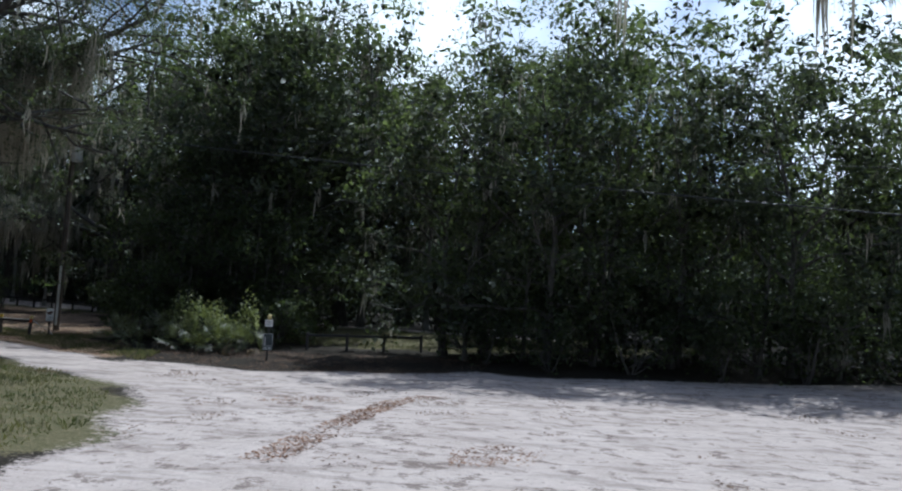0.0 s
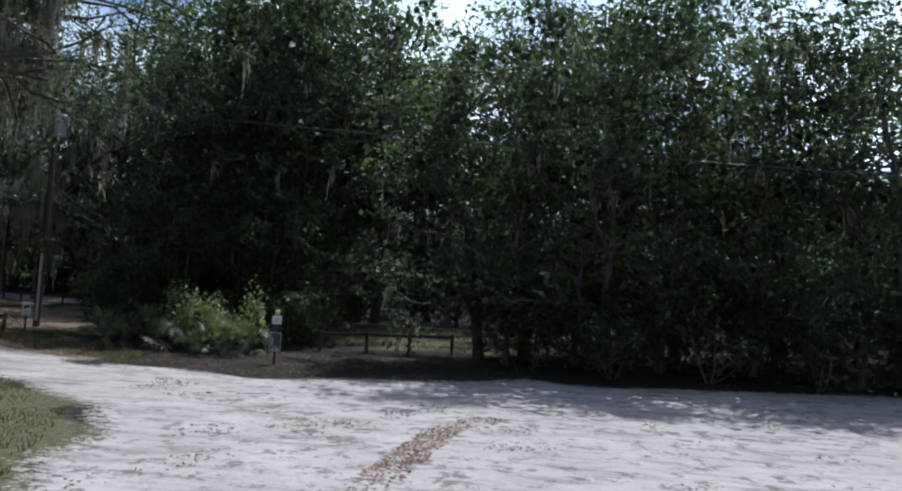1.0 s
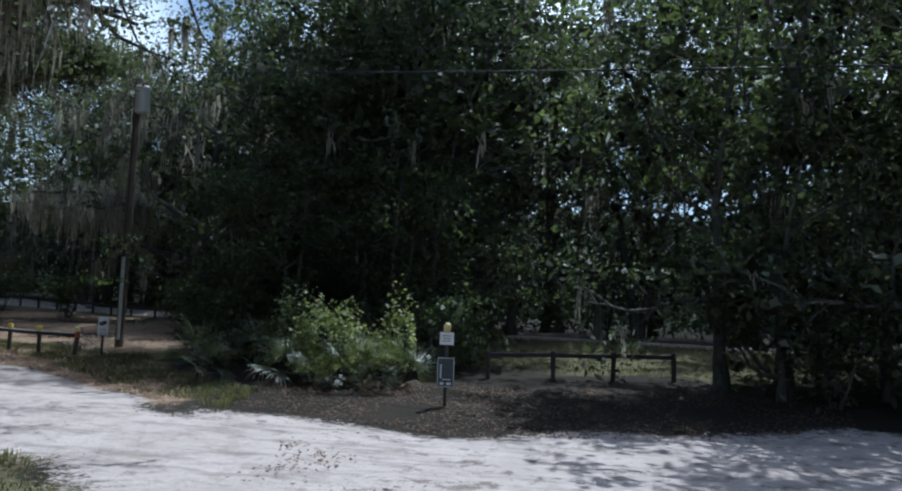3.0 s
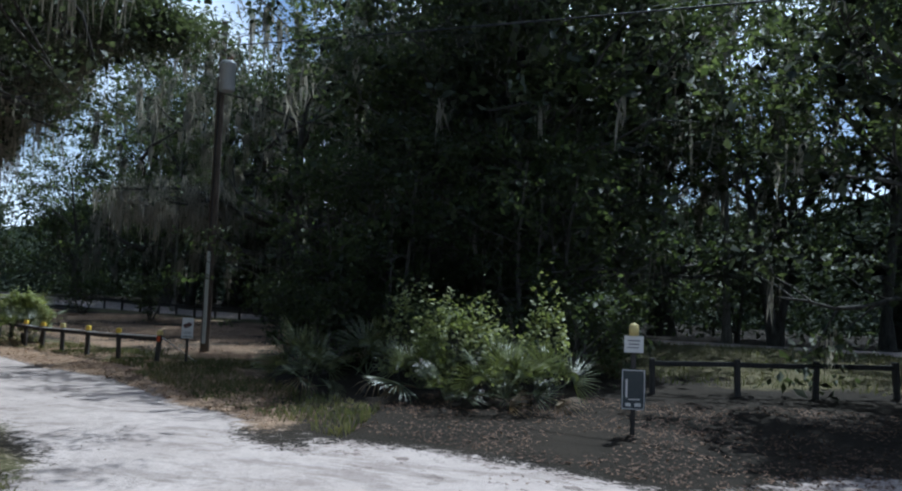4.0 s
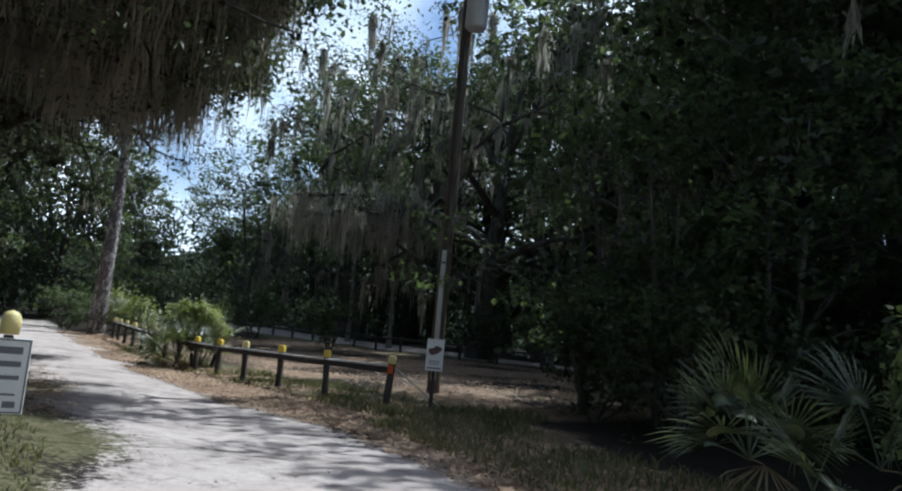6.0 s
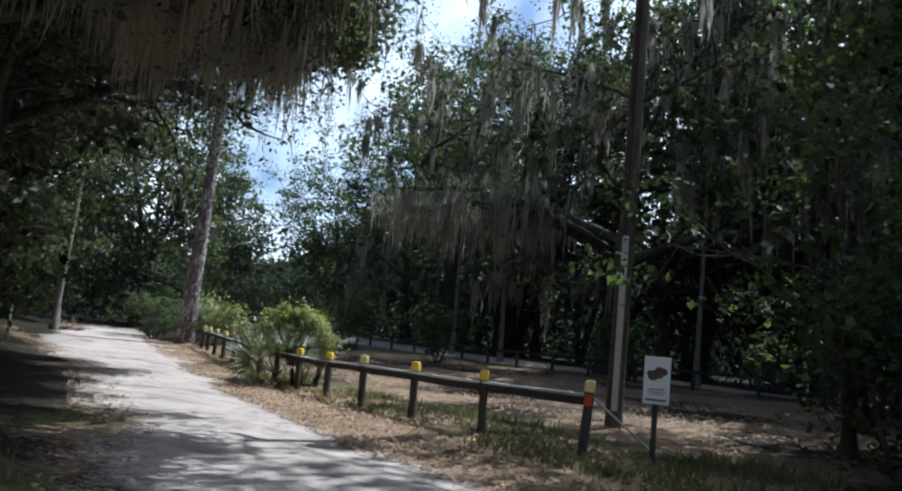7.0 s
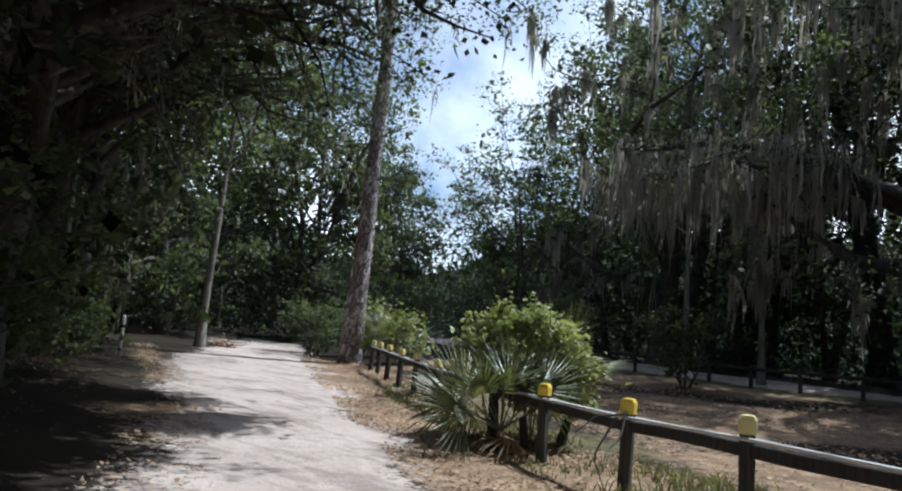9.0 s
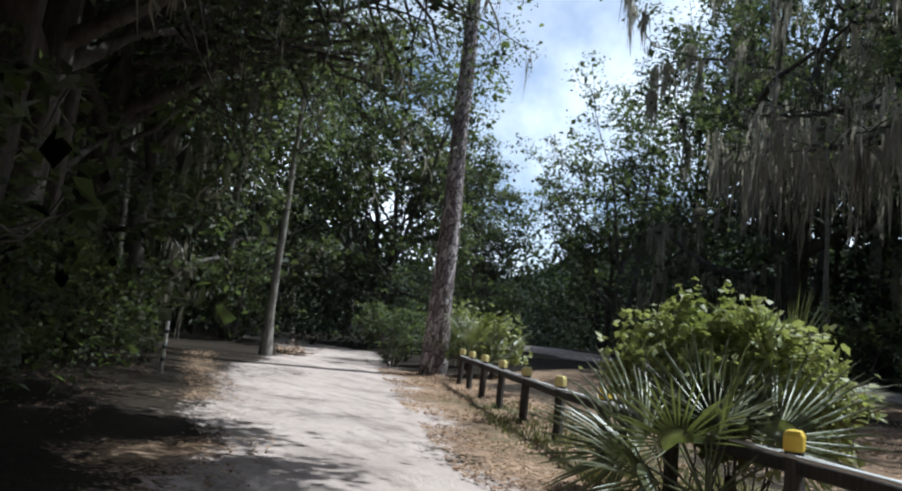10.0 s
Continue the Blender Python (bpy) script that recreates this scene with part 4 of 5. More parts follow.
# ---- undergrowth ----
def thicket(name, label, seed, outline, n, low, high, leaf, mat):
    """Loose leaves of the undergrowth that fills a strip of wood."""
    rng = np.random.default_rng(seed)
    p = np.array(outline)
    lo, hi = p.min(0), p.max(0)
    pts = []
    while sum(map(len, pts)) < n:
        q = rng.uniform(lo, hi, (n, 2))
        keep = inside(outline, q[:, 0], q[:, 1]) > 0
        keep &= waves(q[:, 0], q[:, 1], 1.1, seed + 50) > rng.uniform(-1.1, 0.9, n)
        pts.append(q[keep])
    q = np.concatenate(pts)[:n]
    top = low + (high - low) * (0.5 + 0.5 * np.clip(waves(q[:, 0], q[:, 1], 0.8, seed + 51), -1, 1))
    h = top * rng.random(n) ** 0.8
    c = np.stack([q[:, 0], q[:, 1], ground_z(q[:, 0], q[:, 1]) + 0.05 + h], 1)
    s = Soup()
    s.add(*leaves(rng, c, leaf, leaf * 0.55))
    return tagged(put(name, s.mesh(name, mat)), label, "undergrowth", kind="stuff")


thicket("undergrowth", "dark tangled undergrowth along the edge of the wood", 11, [(-16.4, 30.5), (-14, 28.0), (-7, 28.0), (-5.8, 29.0), (-7, 33), (-14, 36)], 11000, 0.8, 3.4, 0.13, LEAF_SHRUB)
thicket("undergrowth", "dark tangled undergrowth along the edge of the wood", 12, [(-0.6, 25), (8, 24), (22, 24.5), (30, 27), (28, 33), (8, 31), (0.5, 30)], 20000, 1.5, 6.0, 0.21, LEAF_SHRUB)
thicket("far_woods", "dense dark woods closing the far side of the park", 13, [(-66, 62), (-44, 60), (-20, 62), (10, 56), (40, 44), (44, 54), (12, 68), (-22, 74), (-66, 76)], 16000, 3, 12, 0.5, LEAF_FAR_SHADE)
thicket("far_woods", "dense dark woods left of the lane", 14, [(-66, 40), (-62, 46), (-56, 42), (-54, 34), (-44, 27), (-32, 19), (-24, 10), (-16, -4), (-26, -8), (-40, 10), (-66, 24)], 24000, 3, 12, 0.4, LEAF_FAR_SHADE)
thicket("far_woods", "dense dark woods behind the sandy clearing", 15, [(-20, -8), (20, -20), (44, -8), (50, 26), (60, 26), (60, -30), (-22, -30)], 9000, 3, 12, 0.7, LEAF_FAR_SHADE)
thicket("far_woods", "dark low brush at the back of the park", 16, [(-66, 64), (-44, 56), (-30, 56), (-14, 55), (6, 50), (30, 40), (44, 34), (46, 40), (8, 56), (-16, 61), (-44, 62), (-64, 70)], 18000, 2.5, 5.0, 0.34, LEAF_FAR_SHADE)
thicket("far_woods", "dark low brush where the lane bends out of sight", 17, [(-62, 30), (-60, 44), (-54, 46), (-52, 42), (-55, 38), (-53, 32), (-47, 29), (-38, 25), (-36, 22), (-52, 22)], 16000, 2.5, 6.0, 0.26, LEAF_FAR_SHADE)
thicket("far_woods", "solid dark woods far behind the park", 18, [(-90, 60), (-70, 72), (-20, 76), (14, 70), (46, 52), (70, 40), (80, 60), (20, 92), (-30, 98), (-96, 84)], 24000, 6, 13, 0.8, LEAF_FAR_SHADE)
thicket("far_woods", "solid dark woods far beyond the lane", 19, [(-72, 66), (-68, 40), (-66, 20), (-44, 4), (-30, -12), (-44, -20), (-84, 6), (-90, 60)], 24000, 6, 13, 0.8, LEAF_FAR_SHADE)
thicket("undergrowth", "low dark undergrowth in the shade beside the lane", 20, [(-25, 23.0), (-28, 25.6), (-31, 27.2), (-34.5, 28.8), (-38, 30.2), (-43, 32.0), (-44, 28), (-34, 24.4), (-26, 20.5)], 12000, 0.3, 1.8, 0.13, LEAF_SHRUB)



# ---- boxes and tubes for made things ----
def box(bm, x0, x1, y0, y1, z0, z1, bevel=0.006):
    made = bmesh.ops.create_cube(bm, size=1.0)["verts"]
    for v in made:
        v.co = Vector((x0 + (v.co.x + 0.5) * (x1 - x0), y0 + (v.co.y + 0.5) * (y1 - y0), z0 + (v.co.z + 0.5) * (z1 - z0)))
    if bevel:
        edges = list({e for v in made for e in v.link_edges})
        bmesh.ops.bevel(bm, geom=edges, offset=bevel, segments=1, affect="EDGES")
    return bm


def boxed(*args, **keys):
    return box(bmesh.new(), *args, **keys)


def lathe(profile, sides=20, bm=None):
    """A turned body round z from (radius, height) pairs."""
    bm = bm or bmesh.new()
    rings = []
    for r, z in profile:
        rings.append([bm.verts.new((r * math.cos(a), r * math.sin(a), z)) for a in np.linspace(0, 2 * math.pi, sides, endpoint=False)])
    for a, b in zip(rings, rings[1:]):
        for k in range(sides):
            bm.faces.new((a[k], a[(k + 1) % sides], b[(k + 1) % sides], b[k]))
    bm.faces.new(list(reversed(rings[0])))
    bm.faces.new(rings[-1])
    for f in bm.faces:
        f.smooth = len(f.verts) == 4
    return bm


def pipe(name, pts, radius, material, parent=None, label="", sides=6):
    s = Soup()
    s.add(*tube(pts, np.full(len(pts), radius), sides))
    return put(name, s.mesh(name, material, True), parent, label)


def sagging(a, b, sag, n=24):
    f = np.linspace(0, 1, n)[:, None]
    p = np.array(a) * (1 - f) + np.array(b) * f
    p[:, 2] -= sag * 4 * (f * (1 - f))[:, 0]
    return p


# ---- fences ----
def post_mesh(seed):
    """A square timber post, a little out of true and split at the edges."""
    rng = np.random.default_rng(seed)
    bm = boxed(-0.05, 0.05, -0.05, 0.05, -0.25, 0.7, bevel=0.01)
    bmesh.ops.subdivide_edges(bm, edges=[e for e in bm.edges if abs(e.verts[0].co.z - e.verts[1].co.z) > 0.5], cuts=4)
    for v in bm.verts:
        v.co.x += rng.normal(0, 0.003)
        v.co.y += rng.normal(0, 0.003)
    return bm


def cap_mesh():
    """A yellow block over the post's head, its edges cut off at the top."""
    bm = bmesh.new()
    half = ((0.058, 0.695), (0.06, 0.79), (0.043, 0.825), (0.0, 0.832))
    rings = [[bm.verts.new((r * sx, r * sy, z)) for sx, sy in ((-1, -1), (1, -1), (1, 1), (-1, 1))] for r, z in half[:3]]
    for a, b in zip(rings, rings[1:]):
        for k in range(4):
            bm.faces.new((a[k], a[(k + 1) % 4], b[(k + 1) % 4], b[k]))
    tip = bm.verts.new((0, 0, half[3][1]))
    for k in range(4):
        bm.faces.new((rings[2][k], rings[2][(k + 1) % 4], tip))
    bm.faces.new(list(reversed(rings[0])))
    bmesh.ops.bevel(bm, geom=[e for e in bm.edges if len(e.link_faces) == 2], offset=0.006, segments=1, affect="EDGES")
    return bm


def fence(name, label, spots, caps, turn, low=1.0, cables=True):
    thing = new(name)
    thing.location = (spots[0][0], spots[0][1], gz(*spots[0]))
    inv = Vector(thing.location)
    tops = []
    for k, (x, y) in enumerate(spots):
        m = Matrix.Translation(Vector((x, y, gz(x, y))) - inv) @ pose(0, 0, 0, random.gauss(0, 1.2), random.gauss(0, 1.2), turn + random.gauss(0, 3)) @ Matrix.Diagonal((1, 1, low, 1))
        p = part("post", post_mesh(k + 90), WOOD_POST, thing, m=m)
        if caps:
            part("cap", cap_mesh(), YELLOW if k % 3 and k < 8 else YELLOW_PALE, p, "yellow painted cap")
        tops.append(Vector((x, y, gz(x, y))) - inv)
    for a, b in zip(tops, tops[1:]):
        d = b - a
        m = Matrix.Translation((a + b) / 2 + Vector((0, 0, 0.598 * low))) @ d.to_track_quat("X", "Z").to_matrix().to_4x4()
        half = d.length / 2 - 0.005
        bm = boxed(-half, half, -0.03, 0.03, -0.046, 0.046, bevel=0.008)
        bmesh.ops.subdivide_edges(bm, edges=[e for e in bm.edges if e.calc_length() > 1.0], cuts=5)
        for v in bm.verts:
            v.co.z += 0.006 * math.sin(v.co.x * 3.1 + a.x)
        part("rail", bm, WOOD_RAIL, thing, m=m)
    if cables:
        for off, lift in ((0.034, 0.662), (-0.034, 0.668)):
            side = (tops[-1] - tops[0]).cross(Vector((0, 0, 1))).normalized() * off
            pts = []
            for a, b in zip(tops, tops[1:]):
                for f in (0, 0.33, 0.66):
                    pts.append(tuple(a.lerp(b, f) + side * (1.9 if f == 0 else 1.0) + Vector((0, 0, lift - (0.004 if f else 0)))))
            pts.append(tuple(tops[-1] + side + Vector((0, 0, lift))))
            pipe("cable", pts, 0.014, CABLE, thing, "pale steel cable strung along the rail")
    return tagged(thing, label, "fence")


LANE_POSTS = [(-17.51, 27.69), (-19.17, 28.16), (-20.7, 28.63), (-22.32, 29.3), (-23.69, 29.86), (-25.37, 30.72), (-26.9, 31.5), (-28.4, 32.3),
              (-29.9, 33.1), (-31.45, 33.9), (-33.05, 34.78), (-34.55, 35.6), (-36.0, 36.4), (-37.4, 37.2)]
lane_fence = fence("post_fence", "weathered timber post fence with yellow caps beside the sandy lane", LANE_POSTS, True, 22)
a_post = next(o for o in lane_fence.children if o.name.startswith("post"))
part("reflector", boxed(-0.042, 0.042, -0.058, -0.0505, 0.54, 0.67, bevel=0.003), ORANGE, a_post, "orange reflector")
end = Vector((-16.95, 28.55, gz(-16.95, 28.55))) - Vector(lane_fence.location)
pipe("stay_cable", [(0, 0, 0.70), tuple(Vector((0, 0, 0.70)).lerp(end, 0.5)), tuple(end)], 0.012, CABLE, lane_fence, "pale stay cable running down to the ground")
FAR_POSTS = [(-13.5, 42.2), (-15.6, 42.5), (-17.7, 42.9), (-19.8, 43.4), (-21.9, 43.9), (-24.0, 44.4), (-25.9, 44.8), (-27.5, 45.1), (-29.2, 45.4), (-30.8, 45.8),
             (-32.4, 46.3), (-34.1, 46.9), (-36.0, 47.6), (-37.8, 48.1), (-39.6, 48.6)]
fence("park_fence", "low dark timber post fence across the shaded park", FAR_POSTS, False, 15, 0.92, False)
fence("barrier_posts", "dark timber posts and rail before the sunlit clearing", [(-1.2, 28.0), (-2.57, 27.6), (-3.9, 27.2), (-5.4, 27.0)], False, 10, 0.95, False)


dry_vine = new("dead_vine")
dry_vine.location = (-23.69, 29.86, gz(-23.69, 29.86))
rng_vine = np.random.default_rng(8)
for start, way, ln in (((0.05, -0.09, 0.7), (-0.4, -0.25, 0.1), 0.5), ((0.03, -0.09, 0.72), (0.25, -0.25, -0.9), 0.75), ((-0.05, -0.09, 0.66), (-0.1, -0.2, -1.0), 0.6)):
    run = Soup()
    run.add(*tube(bend(rng_vine, start, way, ln, 7, 0.22, -0.12), np.linspace(0.012, 0.005, 8), 5))
    put("stem", run.mesh("stem", BARK_GREY, True), dry_vine)
tagged(dry_vine, "dry vine stem hanging over a fence post", "vine")


# ---- signs ----
def bars(parent, rows, y, material):
    """Plain bars for writing that cannot be read."""
    for x0, x1, z0, z1 in rows:
        part("print_bar", boxed(x0, x1, y - 0.003, y, z0, z1, bevel=0), material, parent)


def map_blob():
    bm = bmesh.new()
    rng = np.random.default_rng(5)
    ring = []
    for k in range(18):
        a = 2 * math.pi * k / 18
        r = 0.075 * (1 + 0.28 * math.sin(2 * a + 0.6) + 0.12 * math.sin(5 * a) + rng.normal(0, 0.05))
        ring.append((r * math.cos(a), r * 0.8 * math.sin(a)))
    lo = [bm.verts.new((x, -0.0035, z)) for x, z in ring]
    hi = [bm.verts.new((x, 0.0, z)) for x, z in ring]
    bm.faces.new(lo)
    for k in range(18):
        bm.faces.new((lo[k], hi[k], hi[(k + 1) % 18], lo[(k + 1) % 18]))
    return bm


def facing(x, y, tx, ty):
    return pose(x, y, gz(x, y), 0, 0, math.degrees(math.atan2(ty - y, tx - x)) + 90)


def notice_sign():
    thing = new("notice_sign")
    thing.matrix_basis = facing(-16.77, 27.86, -13.6, 20.6)
    part("post", boxed(-0.03, 0.03, 0.0, 0.05, -0.3, 0.95, bevel=0.006), WOOD_POST, thing)
    board = part("board", boxed(-0.14, 0.14, -0.008, -0.001, 0.62, 1.13, bevel=0.002), WHITE, thing, "white board with a dark red shape")
    part("shape", map_blob(), SIGN_RED, board, m=Matrix.Translation((0, -0.0085, 0.945)) @ Matrix.Diagonal((1.2, 1, 1.25, 1)))
    bars(board, ((-0.085, 0.085, 0.77, 0.783), (-0.095, 0.095, 0.742, 0.752), (-0.075, 0.075, 0.718, 0.726), (-0.11, 0.11, 0.652, 0.676)), -0.0085, SIGN_GREY)
    return tagged(thing, "white notice sign on a short post beside the fence", "sign")


def marker_sign(x, y, tx, ty, plate_dark):
    thing = new("trail_marker")
    thing.matrix_basis = facing(x, y, tx, ty)
    drop = 0.0 if plate_dark else -0.42
    part("post", boxed(-0.03, 0.03, 0.0, 0.06, -0.3, 1.31 + drop, bevel=0.006), WOOD_POST, thing)
    part("cap", lathe([(0.062, 1.315), (0.068, 1.40), (0.06, 1.45), (0.036, 1.475), (0.005, 1.485)]), YELLOW_PALE, thing, "pale yellow rounded cap", m=Matrix.Translation((0, 0.02, drop)))
    if plate_dark:
        card = part("placard", boxed(-0.125, 0.125, -0.01, -0.002, 1.09, 1.312, bevel=0.002), WHITE, thing, "small white placard")
        bars(card, ((-0.08, 0.08, 1.24, 1.256), (-0.07, 0.07, 1.195, 1.209), (-0.09, 0.065, 1.15, 1.163)), -0.0105, SIGN_GREY)
    plate = part("plate", boxed(-0.155, 0.155, -0.01, -0.002, 0.34, 0.87, bevel=0.004), SIGN_DARK if plate_dark else WHITE, thing, "upright plate with a pale border" if plate_dark else "white upright plate")
    ink = WHITE if plate_dark else SIGN_GREY
    bars(plate, ((-0.147, 0.147, 0.852, 0.862), (-0.147, 0.147, 0.348, 0.358), (-0.147, -0.137, 0.358, 0.852), (0.137, 0.147, 0.358, 0.852),
                 (-0.1, -0.03, 0.385, 0.43), (0.02, 0.1, 0.385, 0.43), (-0.1, -0.075, 0.5, 0.74), (-0.06, 0.09, 0.47, 0.485)), -0.0105, ink)
    if not plate_dark:
        bars(plate, ((-0.1, 0.1, 0.76, 0.81), (-0.1, 0.1, 0.67, 0.71), (-0.1, 0.1, 0.58, 0.61)), -0.0105, ink)
    return tagged(thing, "trail marker post with yellow cap, white placard and lower plate" if plate_dark else "short trail marker with yellow cap and white plate, by the lane", "sign", "trail markers")


notice_sign()
marker_sign(-5.18, 22.44, -1.8, 8.0, True)
marker_sign(-15.66, 20.25, -8.0, 17.0, False)

stub = new("white_marker_post")
stub.location = (-36.6, 30.1, gz(-36.6, 30.1))
part("post", lathe([(0.036, -0.3), (0.036, 0.93), (0.03, 0.955), (0.008, 0.965)], 14), WHITE, stub)
for z in (0.22, 0.44, 0.70):
    part("band", lathe([(0.0385, z), (0.0385, z + 0.07)], 14), SIGN_DARK, stub, "dark band")
tagged(stub, "slim white marker post with dark bands in the shade", "post")


# ---- utility pole and lines ----
PX, PY = -18.65, 31.0
pole = new("utility_pole")
pole.location = (PX, PY, gz(PX, PY))
s = Soup()
s.add(*tube([(0, 0, -0.4), (0.02, 0, 4), (0.0, 0.01, 7.5), (-0.03, 0.02, 10.0)], [0.135, 0.125, 0.11, 0.095], 14))
put("shaft", s.mesh("shaft", WOOD_POLE, True), pole, "tapered brown timber shaft")
part("shaft_top", lathe([(0.096, 9.99), (0.08, 10.03), (0.01, 10.05)], 14), WOOD_POLE, pole, m=Matrix.Translation((-0.03, 0.02, 0)))
tank = part("transformer", lathe([(0.20, 7.75), (0.235, 7.8), (0.235, 8.55), (0.25, 8.56), (0.25, 8.61), (0.20, 8.66), (0.05, 8.69)], 24), TANK, pole, "grey transformer can", m=Matrix.Translation((0.36, -0.2, 0)))
for a in (0.4, 2.2):
    part("bushing", lathe([(0.035, 8.65), (0.055, 8.69), (0.03, 8.73), (0.05, 8.77), (0.028, 8.81), (0.015, 8.88)], 12), CERAMIC, tank, m=Matrix.Translation((0.1 * math.cos(a), 0.1 * math.sin(a), 0)))
for z in (7.93, 8.43):
    part("bracket", boxed(0.05, 0.30, -0.16, -0.08, z, z + 0.06, bevel=0.004), STEEL, pole)
part("arm", boxed(-0.55, 0.08, -0.045, 0.045, 9.55, 9.64, bevel=0.006), WOOD_POLE, pole, "short timber arm")
for x in (-0.5, -0.2):
    part("insulator", lathe([(0.02, 9.64), (0.05, 9.68), (0.03, 9.72), (0.045, 9.76), (0.015, 9.82)], 12), CERAMIC, pole, m=Matrix.Translation((x, 0, 0)))
part("riser_guard", boxed(-0.05, 0.05, -0.21, -0.145, 0.25, 2.95, bevel=0.015), GUARD, pole, "pale riser guard", m=pose(0, 0, 0, 0, 0, 24))
pipe("riser_cable", [(0.06, -0.15, 2.9), (0.06, -0.145, 6.0), (0.1, -0.15, 7.8)], 0.018, BLACK_CABLE, pole)
tagged(pole, "timber utility pole with a grey transformer beside the fence", "utility pole")
base = np.array([PX, PY, gz(PX, PY)])
for name, a, b, sag, r, label in (("power_line", base + (0.1, -0.12, 9.2), np.array([28.0, 15.6, 3.6]), 0.35, 0.02, "thick black cable crossing before the trees"),
                                  ("power_line", base + (0.1, -0.12, 9.5), np.array([28.0, 15.6, 5.4]), 0.4, 0.008, "thin wire above the thick cable")):
    tagged(pipe(name, sagging(a, b, sag, 40), r, BLACK_CABLE), label, "cable", "overhead lines")
end_pole = new("utility_pole")
end_pole.location = (28.05, 15.55, gz(28.05, 15.55))
s = Soup()
s.add(*tube([(0, 0, -0.4), (0, 0, 3), (0, 0, 6.4)], [0.155, 0.14, 0.11], 12))
put("shaft", s.mesh("shaft", WOOD_POLE, True), end_pole)
tagged(end_pole, "plain timber utility pole at the edge of the clearing", "utility pole")


# ---- pine by the lane ----
pine = tree_model(name="pine_tree", seed=21, height=24, trunk_r=0.34, flare=1.2, limb_from=0.56, limbs=16, reach=3.6, rise=0.25, leaf=0.32, leaf_n=12000, slim=0.09, bark_mat=BARK_PINE,
                  leaf_mat=NEEDLE, lean=(-0.01, 0.0), clump=0.4, inner=0, label="tall pine with plated reddish bark beside the lane", category="tree", twigs=2, wander=0.012)
pine.location = (-39.9, 38.2, gz(-39.9, 38.2))


# ---- palmettos, vines ----
def frond_mesh(seed, ribs, length, arc, droop):
    """A fan leaf on its stalk: the stalk runs along x; the pleated fan parts into long pointed blades."""
    rng = np.random.default_rng(seed)
    s = Soup()
    stalk = length * 0.85
    f = np.linspace(0, 1, 5)
    path = np.stack([stalk * f, 0 * f, 0.12 * stalk * np.sin(f * 1.6)], 1)
    tv, tq = tube(path, np.linspace(0.014, 0.008, 5), 5)
    verts, quads, tris = list(tv), list(tq), []
    hub = path[-1]
    verts.append(hub)
    h = len(verts) - 1
    for k in range(5):
        tris.append((20 + k, 20 + (k + 1) % 5, h))
    n = 2 * ribs + 1
    first = len(verts)
    for k in range(n):
        a = (k / (n - 1) - 0.5) * arc
        r = length * 0.2 * (0.8 + 0.2 * math.cos(a * 0.8))
        lift = 0.003 * (1 if k % 2 else -1) + 0.10 * math.cos(a * 2) * r
        verts.append(hub + (r * math.cos(a), r * math.sin(a), lift - droop * r * 0.25))
        if k:
            tris.append((h, first + k - 1, first + k))
    for k in range(ribs):
        a = ((2 * k + 1) / (n - 1) - 0.5) * arc + rng.normal(0, 0.035)
        ln = length * (0.74 + 0.26 * math.cos(a * 0.8)) * rng.uniform(0.86, 1.08)
        sag = droop * rng.uniform(0.6, 1.6)
        d, side = np.array([math.cos(a), math.sin(a), 0.10 * math.cos(a * 2)]), np.array([-math.sin(a), math.cos(a), 0.0])
        c = hub + d * ln * 0.74 - (0, 0, sag * ln * 0.5)
        w = length * arc / n * 0.19
        i = len(verts)
        verts += [c - side * w, c + (0, 0, 0.01), c + side * w, hub + d * ln - (0, 0, sag * ln * 1.05)]
        l, m, r = first + 2 * k, first + 2 * k + 1, first + 2 * k + 2
        quads += [(l, m, i + 1, i), (m, r, i + 2, i + 1)]
        tris += [(i, i + 1, i + 3), (i + 1, i + 2, i + 3)]
    s.add(np.array(verts), np.array(quads), np.array(tris))
    return s


FRONDS = [frond_mesh(31, 25, 0.8, 3.3, 0.10).mesh("frond", LEAF_FAN), frond_mesh(32, 21, 0.74, 2.9, 0.04).mesh("frond", LEAF_FAN),
          frond_mesh(33, 27, 0.86, 3.7, 0.16).mesh("frond", LEAF_FAN), frond_mesh(34, 12, 0.62, 3.0, 0.55).mesh("frond", LEAF_DRYFAN)]


